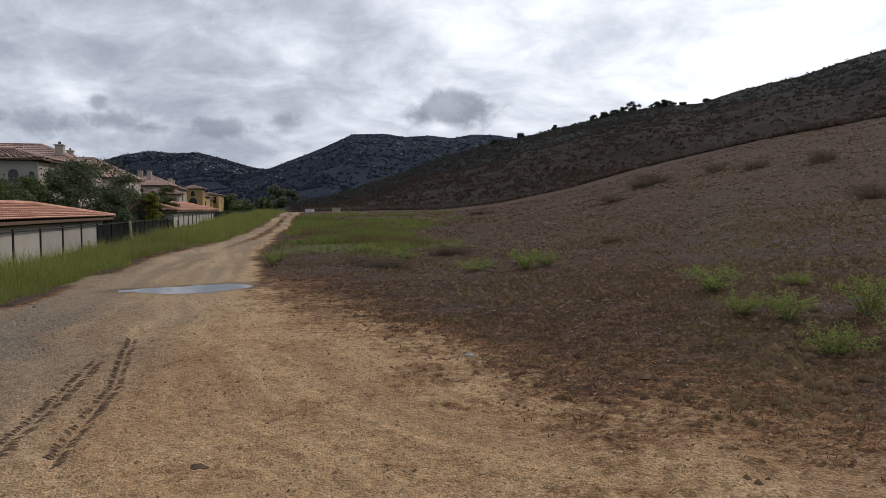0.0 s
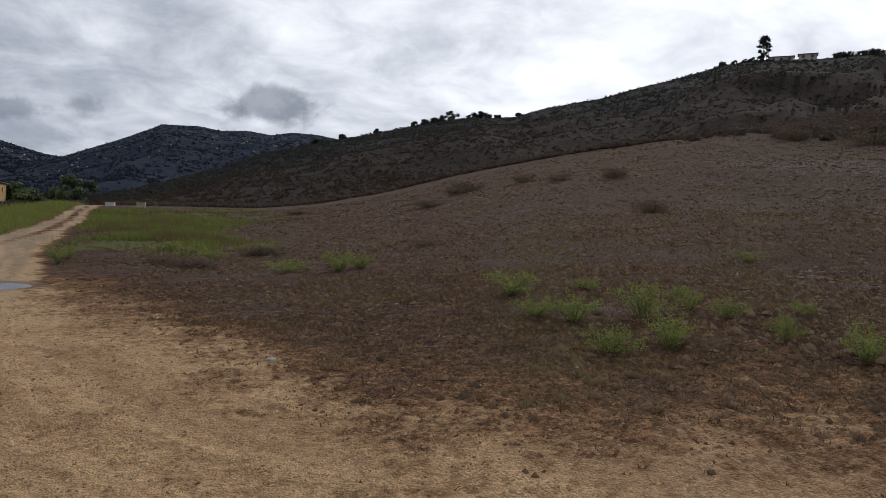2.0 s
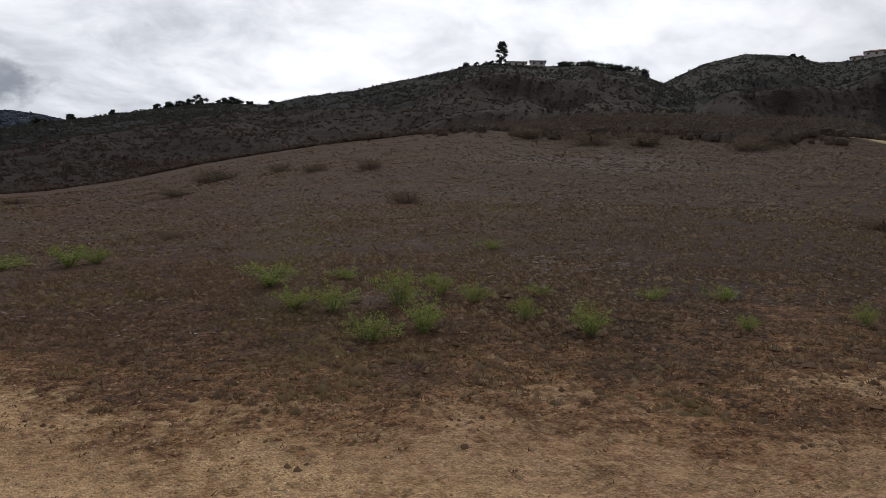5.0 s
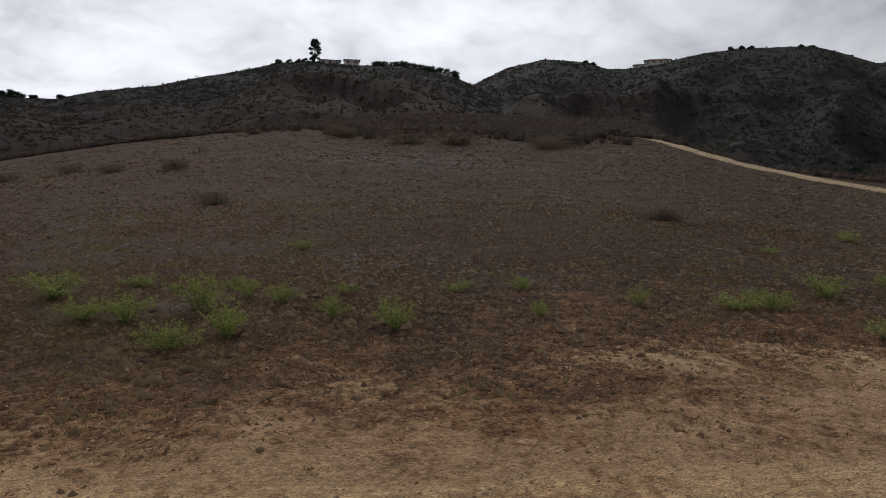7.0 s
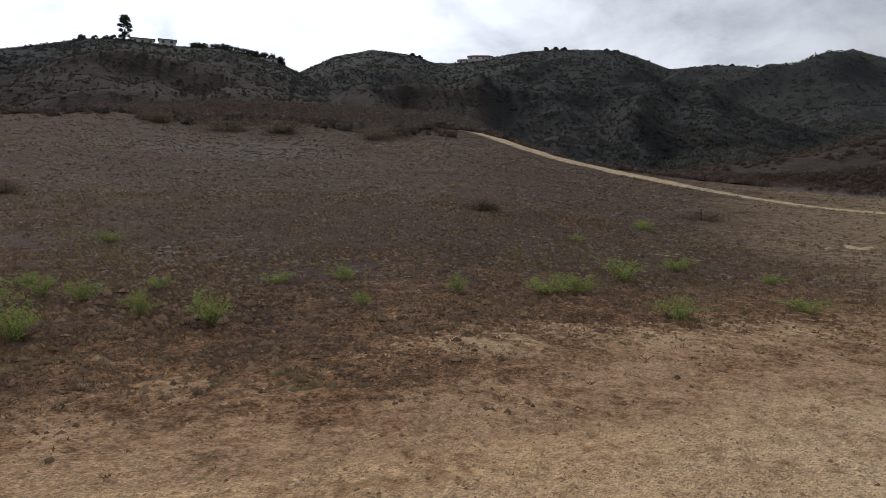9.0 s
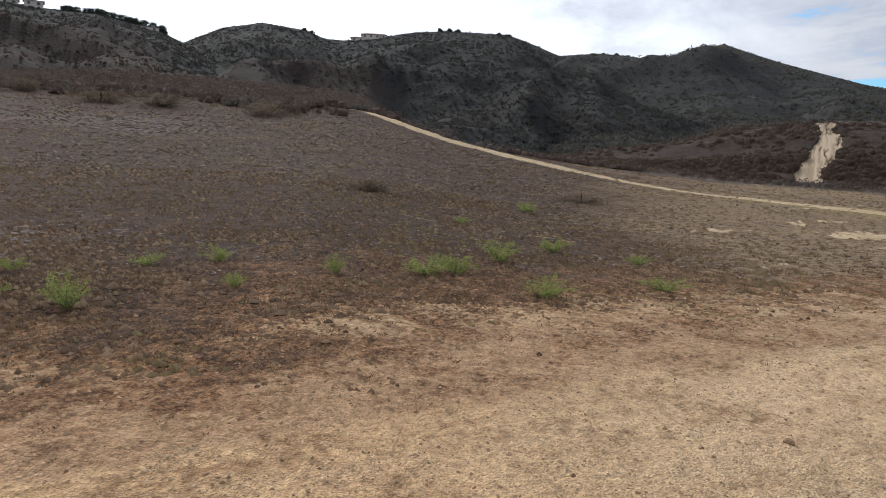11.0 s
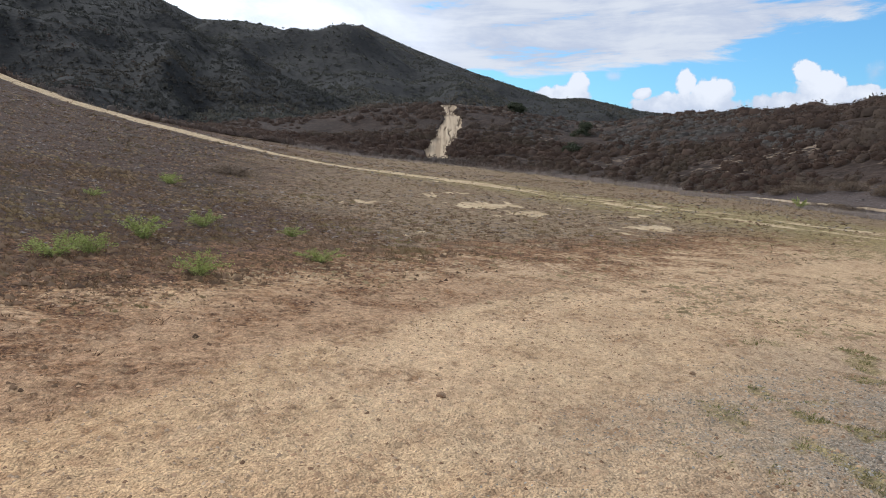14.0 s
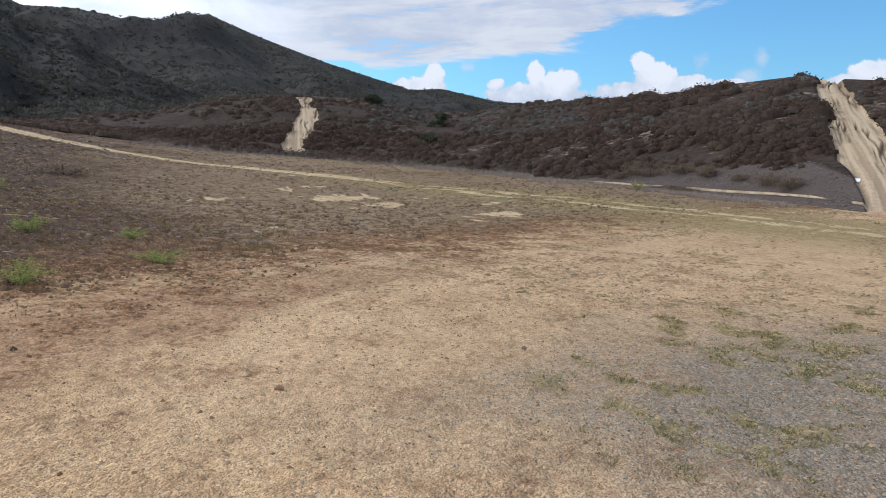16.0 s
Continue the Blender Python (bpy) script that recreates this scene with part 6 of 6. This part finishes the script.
house(266, 23.0, -0.8, [(0, 22, 0, 6.4, -0.5, 7.4, 0.9), (-3, -0.1, 2, 6, -0.5, 5.6, 0.6)], "ochre stucco house with low tiled roofs", STUCCO_OCHRE, TILE_DULL,
      [("x", 0.8, 1.8, 4.6, 6.4, 0, True), ("x", 3, 4.4, 2.6, 4.4, -3, True), ("y", 8, 10, 4.6, 6.2, 0, False)])

# ---------- fence ----------
FENCE_LAT, FENCE_TOP = 8.55, 0.92


def fence_post(s, top=FENCE_TOP, lean=0.0, thick=0.035):
    p = beside(s, FENCE_LAT)
    base = float(ground_z(p.x, p.y)) - 0.15
    bm = bmesh.new()
    q = beside(s + lean, FENCE_LAT)
    rod(bm, (p.x, p.y, base), (q.x, q.y, top), thick, thick, 8)
    bmesh.ops.create_uvsphere(bm, u_segments=8, v_segments=5, radius=thick * 1.4, matrix=Matrix.Translation((q.x, q.y, top)))
    return bm


def fence_run(s0, s1, spacing, screened, label, top=FENCE_TOP):
    root = empty("fence", Matrix.Identity(4), label, "fence", "fence along the lots")
    n = max(1, round((s1 - s0) / spacing))
    for k in range(n + 1):
        part("post", fence_post(s0 + (s1 - s0) * k / n, top), IRON, root)
    a, b = beside(s0, FENCE_LAT, top - 0.05), beside(s1, FENCE_LAT, top - 0.05)
    bm = bmesh.new()
    rod(bm, a, b, 0.024, 0.024, 6)
    part("rail", bm, IRON, root)
    if screened:
        bm = bmesh.new()
        m = 24
        rows = []
        for k in range(m + 1):
            p = beside(s0 + (s1 - s0) * k / m, FENCE_LAT + 0.03 + 0.03 * math.sin(k * 2.1))
            g = float(ground_z(p.x, p.y))
            sag = 0.04 * math.sin(k * 1.3)
            rows.append([bm.verts.new((p.x, p.y, z)) for z in (g, (g + top) / 2, top - 0.08 + sag)])
        for r0, r1 in zip(rows, rows[1:]):
            for i in (0, 1):
                bm.faces.new((r0[i], r1[i], r1[i + 1], r0[i + 1]))
        bmesh.ops.solidify(bm, geom=bm.faces[:], thickness=0.012)
        part("screen", bm, SCREEN, root, "black mesh screen")
    return root


fence_run(9.5, 35.8, 2.63, False, "black iron post and rail fence in tall grass")
fence_run(35.8, 59, 3.0, True, "black screened fence along the lots")
fence_run(59, 92, 3.1, False, "black iron post and rail fence in tall grass", 1.1)
fence_run(92, 190, 3.5, True, "black screened fence along the lots", 1.35)
p = beside(42.5, FENCE_LAT - 0.2)
bm = bmesh.new()
g0 = float(ground_z(p.x, p.y)) - 0.1
rod(bm, (p.x, p.y, g0), (p.x - 0.12, p.y, 0.95), 0.09, 0.08, 8)
tagged(part("leaning_post", bm, CREAM), "pale leaning wooden post against the fence", "post")
for s, lat in ((36.0, 5.0), (38.2, 4.8)):
    p = beside(s, lat)
    bm = bmesh.new()
    g0 = float(ground_z(p.x, p.y))
    rod(bm, (p.x, p.y, g0 - 0.1), (p.x, p.y, g0 + 0.95), 0.03, 0.03, 6)
    tagged(part("marker_stake", bm, BARK), "short dark stake in the roadside grass", "stake", "stakes in the roadside grass")

# ---------- trees round the houses ----------
for k, (s, lat, h, r, mat, name, label) in enumerate([
        (67, 18.0, 6.3, 3.6, LEAF_DARK, "tree", "dense dark green tree behind the garage"), (73, 17.0, 6.7, 4.0, LEAF_DARK, "tree", "dense dark green tree behind the garage"),
        (78, 15.8, 5.6, 3.3, LEAF_DARK, "tree", "dense dark green tree behind the garage"), (66, 14.5, 3.8, 2.0, LEAF_DARK, "tree", "low dark green tree beside the fence"),
        (83, 12.7, 4.5, 1.7, LEAF_MID, "tree", "rounded green tree beside the fence"), (72.5, 12.4, 3.5, 1.1, LEAF_YELLOW, "tree", "yellow-green shrubby tree beside the fence"),
        (76, 13.0, 3.8, 1.5, LEAF_DARK, "tree", "low dark green tree beside the fence"),
        (48, 19, 4.4, 2.2, LEAF_MID, "tree", "leafy hedge tree behind the garage"), (52, 19, 4.5, 2.2, LEAF_MID, "tree", "leafy hedge tree behind the garage"),
        (56, 19, 4.4, 2.2, LEAF_DARK, "tree", "leafy hedge tree behind the garage"), (60, 19, 4.6, 2.2, LEAF_MID, "tree", "leafy hedge tree behind the garage"), (64, 18.5, 4.8, 2.2, LEAF_DARK, "tree", "leafy hedge tree behind the garage")]):
    p = beside(s, lat)
    tree(name, (p.x, p.y, float(ground_z(p.x, p.y))), h, r, mat, label, 200 + k, 5200, 0.06, 0.10, group="trees round the houses", clumps=34)
for k, (s, lat, h, r, mat) in enumerate([(290, 21, 10, 6, LEAF_MID), (330, 18, 10.5, 6.5, LEAF_DARK), (320, 10, 11, 5.5, LEAF_DARK), (300, 3, 14, 6, LEAF_DARK), (340, -2, 15, 6.5, LEAF_DARK), (310, 6, 8, 5, LEAF_MID), (280, 1, 8, 4.5, LEAF_DARK), (260, 16, 7, 4, LEAF_MID)]):
    p = beside(s, lat)
    tree("tree", (p.x, p.y, float(ground_z(p.x, p.y)) - 0.2), h, r, mat, "dark leafy tree at the road's far end", 240 + k, 1500, 0.1, 0.55, group="trees at the road's end", clumps=20)


def crest(hill, az, u=0.997, sink=0.5):
    x, y, z = hill.at(np.array([az]), np.array([u]))
    return (float(x[0]), float(y[0]), float(z[0]) - sink)


for k, (az, h, r) in enumerate([(11.9, 2.6, 2.6), (12.7, 3.0, 3.0), (13.5, 3.4, 3.2), (14.9, 7.0, 4.4), (14.2, 3.4, 3.4), (16.6, 3.4, 4.0), (17.1, 3.8, 4.0), (17.6, 3.0, 3.6), (18.5, 1.8, 2.6), (20.2, 1.6, 2.2), (9.0, 2.2, 2.4), (6.2, 2.6, 2.8), (4.2, 2.8, 3.0)]):
    tree("oak_tree", crest(RIDGE, az, 0.997, 0.3 * h), h * 1.35, r * 1.4, LEAF_CREST, "dark bushy tree on the ridge's crest", 300 + k, 900, 0.02, 0.4, group="trees on the crest")
tree("eucalyptus", crest(RIDGE, 38.15), 17.5, 5.8, LEAF_CREST, "tall narrow tree with a broken crown on the crest", 330, 3000, 0.12, 0.42, clumps=40)
for k in range(16):
    az = 43.0 + 0.42 * k + 0.2 * math.sin(5 * k)
    tree("hilltop_tree", crest(RIDGE, az, 0.997, 2.2), 4.2 + 2.8 * abs(math.sin(3.1 * k)), 6.2, LEAF_CREST, "small dark tree on the hilltop", 340 + k, 600, 0.02, 0.45, group="trees on the crest")
for k, az in enumerate((35.4, 36.2, 36.9, 37.4)):
    tree("hilltop_tree", crest(RIDGE, az, 0.997, 1.0), 3.4, 3.0, LEAF_CREST, "small dark tree on the hilltop", 360 + k, 600, 0.02, 0.45, group="trees on the crest")
for k, az in enumerate((59.6, 60.2, 70.2, 70.9, 71.6, 74.9, 75.6, 82.2, 83.0, 84.0)):
    tree("hilltop_tree", crest(DOME if az < 79 else CONE, az, 0.997, 1.7), 3.4 + 1.0 * math.sin(7 * k), 3.6, LEAF_CREST, "small dark tree on the hilltop", 370 + k, 600, 0.02, 0.6, group="trees on the crest")
for k, (az, u, h, r) in enumerate([(109.5, 0.55, 3.0, 2.3), (104.2, 0.96, 2.0, 2.4), (108.7, 0.30, 1.6, 1.6)]):
    tree("bush_tree", crest(SPUR, az, u, 0.3 * h), h, r, LEAF_SCRUB, "rounded dark green bush on the scrub hill", 390 + k, 3600, 0.04, 0.12, group="dark bushes on the scrub hill", clumps=30)


# ---------- houses on the hilltops ----------
def hilltop_house(hill, az, width, depth, height, rise, label, wall, tile, windows, turn=0.0, u=0.985):
    x, y, z = crest(hill, az, u, 0.0)
    root = empty("hilltop_house", Matrix.Translation((x, y, z - 1.3)) @ Matrix.Rotation(-radians(az + turn), 4, "Z"), label, "house", "houses on the hilltops")
    part("wall", boxed(-width / 2, width / 2, -depth / 2, depth / 2, -3, height, 0.05), wall, root)
    roofed(root, -width / 2, width / 2, -depth / 2, depth / 2, height + 0.2, rise, tile, 0.8, 4, 2.0)
    for k in range(windows):
        c = -width / 2 + width * (k + 0.5) / windows
        window(root, "y", c - 0.9, c + 0.9, height - 2.3, height - 0.7, -depth / 2, wall)
    return root


hilltop_house(RIDGE, 41.05, 11.0, 8.0, 4.4, 0.8, "flat-roofed house with dark windows on the hilltop", STUCCO, TILE_DULL, 2)
hilltop_house(RIDGE, 39.35, 15.0, 7.0, 3.0, 0.6, "long low pale building on the hilltop", STUCCO, TILE_DULL, 3)
hilltop_house(RIDGE, 48.4, 12.0, 6.0, 2.4, 0.6, "low pale house among hilltop trees", STUCCO, TILE_DULL, 2, u=0.96)
hilltop_house(DOME, 65.0, 24.0, 10.0, 4.0, 2.0, "wide pale house on the saddle", STUCCO, TILE_DULL, 4)
hilltop_house(DOME, 63.7, 12.0, 9.0, 2.6, 1.8, "low wing of a pale house on the saddle", STUCCO, TILE_DULL, 2)

# ---------- puddle and small things ----------
bm = bmesh.new()
ring = []
for k in range(72):
    a = 2 * math.pi * k / 72
    t = 0.05
    while t < 2.5 and puddle_shape(PUDDLE[0] + math.cos(a) * t, PUDDLE[1] + math.sin(a) * t) > -0.30:
        t += 0.02
    ring.append(bm.verts.new((PUDDLE[0] + math.cos(a) * t, PUDDLE[1] + math.sin(a) * t, 0.0)))
bm.faces.new(ring)
LEVEL = 0.019
for v in ring:
    v.co.z = LEVEL
tagged(part("puddle", bm, WATER), "shallow puddle reflecting grey sky on the dirt road", "puddle")


def utility_box(x, y, w, h, mat, label, name="utility_box"):
    root = empty(name, Matrix.Translation((x, y, float(ground_z(x, y)))), label, "box")
    body = part("body", boxed(-w / 2, w / 2, -w / 3, w / 3, -0.1, h, 0.03), mat, root)
    part("lid", boxed(-w / 2 - 0.04, w / 2 + 0.04, -w / 3 - 0.04, w / 3 + 0.04, h, h + 0.06, 0.01), mat, body)
    return root


utility_box(-16.4, 109.0, 1.15, 0.75, CREAM, "cream utility box in the roadside weeds")
# small white thing of unknown kind, built as a plain box
utility_box(-21.8, 116.0, 1.3, 0.45, WHITE, "low white box at the road's end", "white_box")


def rock(name, x, y, size, mat, label, seed, lift=0.15):
    g = np.random.default_rng(seed)
    bm = bmesh.new()
    bmesh.ops.create_icosphere(bm, subdivisions=2, radius=1.0)
    for v in bm.verts:
        v.co *= 1 + g.uniform(-0.32, 0.28)
        v.co = Vector((v.co.x * size, v.co.y * size * 0.8, v.co.z * size * 0.55))
    ob = part(name, bm, mat)
    ob.location = (x, y, float(surface_z(x, y)) + size * lift)
    return tagged(ob, label, "rock", "single stones on the dirt")


rock("stone", 0.28, 7.35, 0.055, PALE_STONE, "pale stone lying at the dirt's edge", 1)
rock("clod", 5.35, -1.12, 0.042, CLOD, "dark clod of earth on the dirt", 2)
rock("stone", 5.95, -3.35, 0.03, CLOD, "small dark stone on the dirt", 3)
rock("clod", -1.5, 4.25, 0.062, TREAD, "dark flat clod on the dirt", 4, -0.22)
bm = boxed(-0.38, 0.38, -0.30, 0.30, 0.0, 0.06, 0.01)
ob = part("board", bm, WHITE)
ob.matrix_basis = Matrix.Translation(crest(SPUR, 139.7, 0.142, 0.22)) @ Matrix.Rotation(-radians(139.7), 4, "Z") @ Matrix.Rotation(0.26, 4, "X")
tagged(ob, "white board lying at the foot of the track", "board")


def tyre_track(name, pts, width, seed):
    """Lugs of pressed damp earth in slanting rows along a line."""
    g = np.random.default_rng(seed)
    vs, fs = [], []
    for (x0, y0), (x1, y1) in zip(pts, pts[1:]):
        d = Vector((x1 - x0, y1 - y0, 0))
        n = int(d.length / 0.045)
        e = d.normalized()
        f = Vector((-e.y, e.x, 0))
        for k in range(n):
            for side in (-1, 1):
                if g.random() < 0.25:
                    continue
                c = Vector((x0, y0, 0)) + d * ((k + 0.4 * (side > 0)) / n)
                a = c + f * side * width * 0.08
                b = c + f * side * width * 0.5 * g.uniform(0.7, 1.05) + e * 0.06
                t = e * 0.009
                lift = g.uniform(-0.002, 0.007)
                quad = [a - t, b - t, b + t, a + t]
                base = len(vs)
                for q in quad:
                    vs.append((q.x, q.y, float(surface_z(q.x, q.y)) + 0.003))
                for q in ((a + b) / 2 - e * 0.004, (a + b) / 2 + e * 0.004):
                    vs.append((q.x, q.y, float(surface_z(q.x, q.y)) + lift + 0.008))
                fs += [(base, base + 1, base + 4), (base + 1, base + 2, base + 5), (base + 1, base + 5, base + 4), (base + 2, base + 3, base + 5), (base + 3, base, base + 4), (base + 3, base + 4, base + 5)]
    return tagged(mesh_np(name, np.array(vs), np.array(fs), TREAD), "dark ribbed tyre tread marks pressed into the dirt", "tyre marks", kind="stuff")


tyre_track("tyre_marks", [(-2.6, 3.2), (-2.93, 4.59), (-3.23, 5.84), (-3.60, 7.3)], 0.20, 1)
tyre_track("tyre_marks", [(-2.45, 4.3), (-2.62, 4.95), (-2.95, 6.3), (-3.45, 7.6), (-3.80, 8.6)], 0.17, 2)
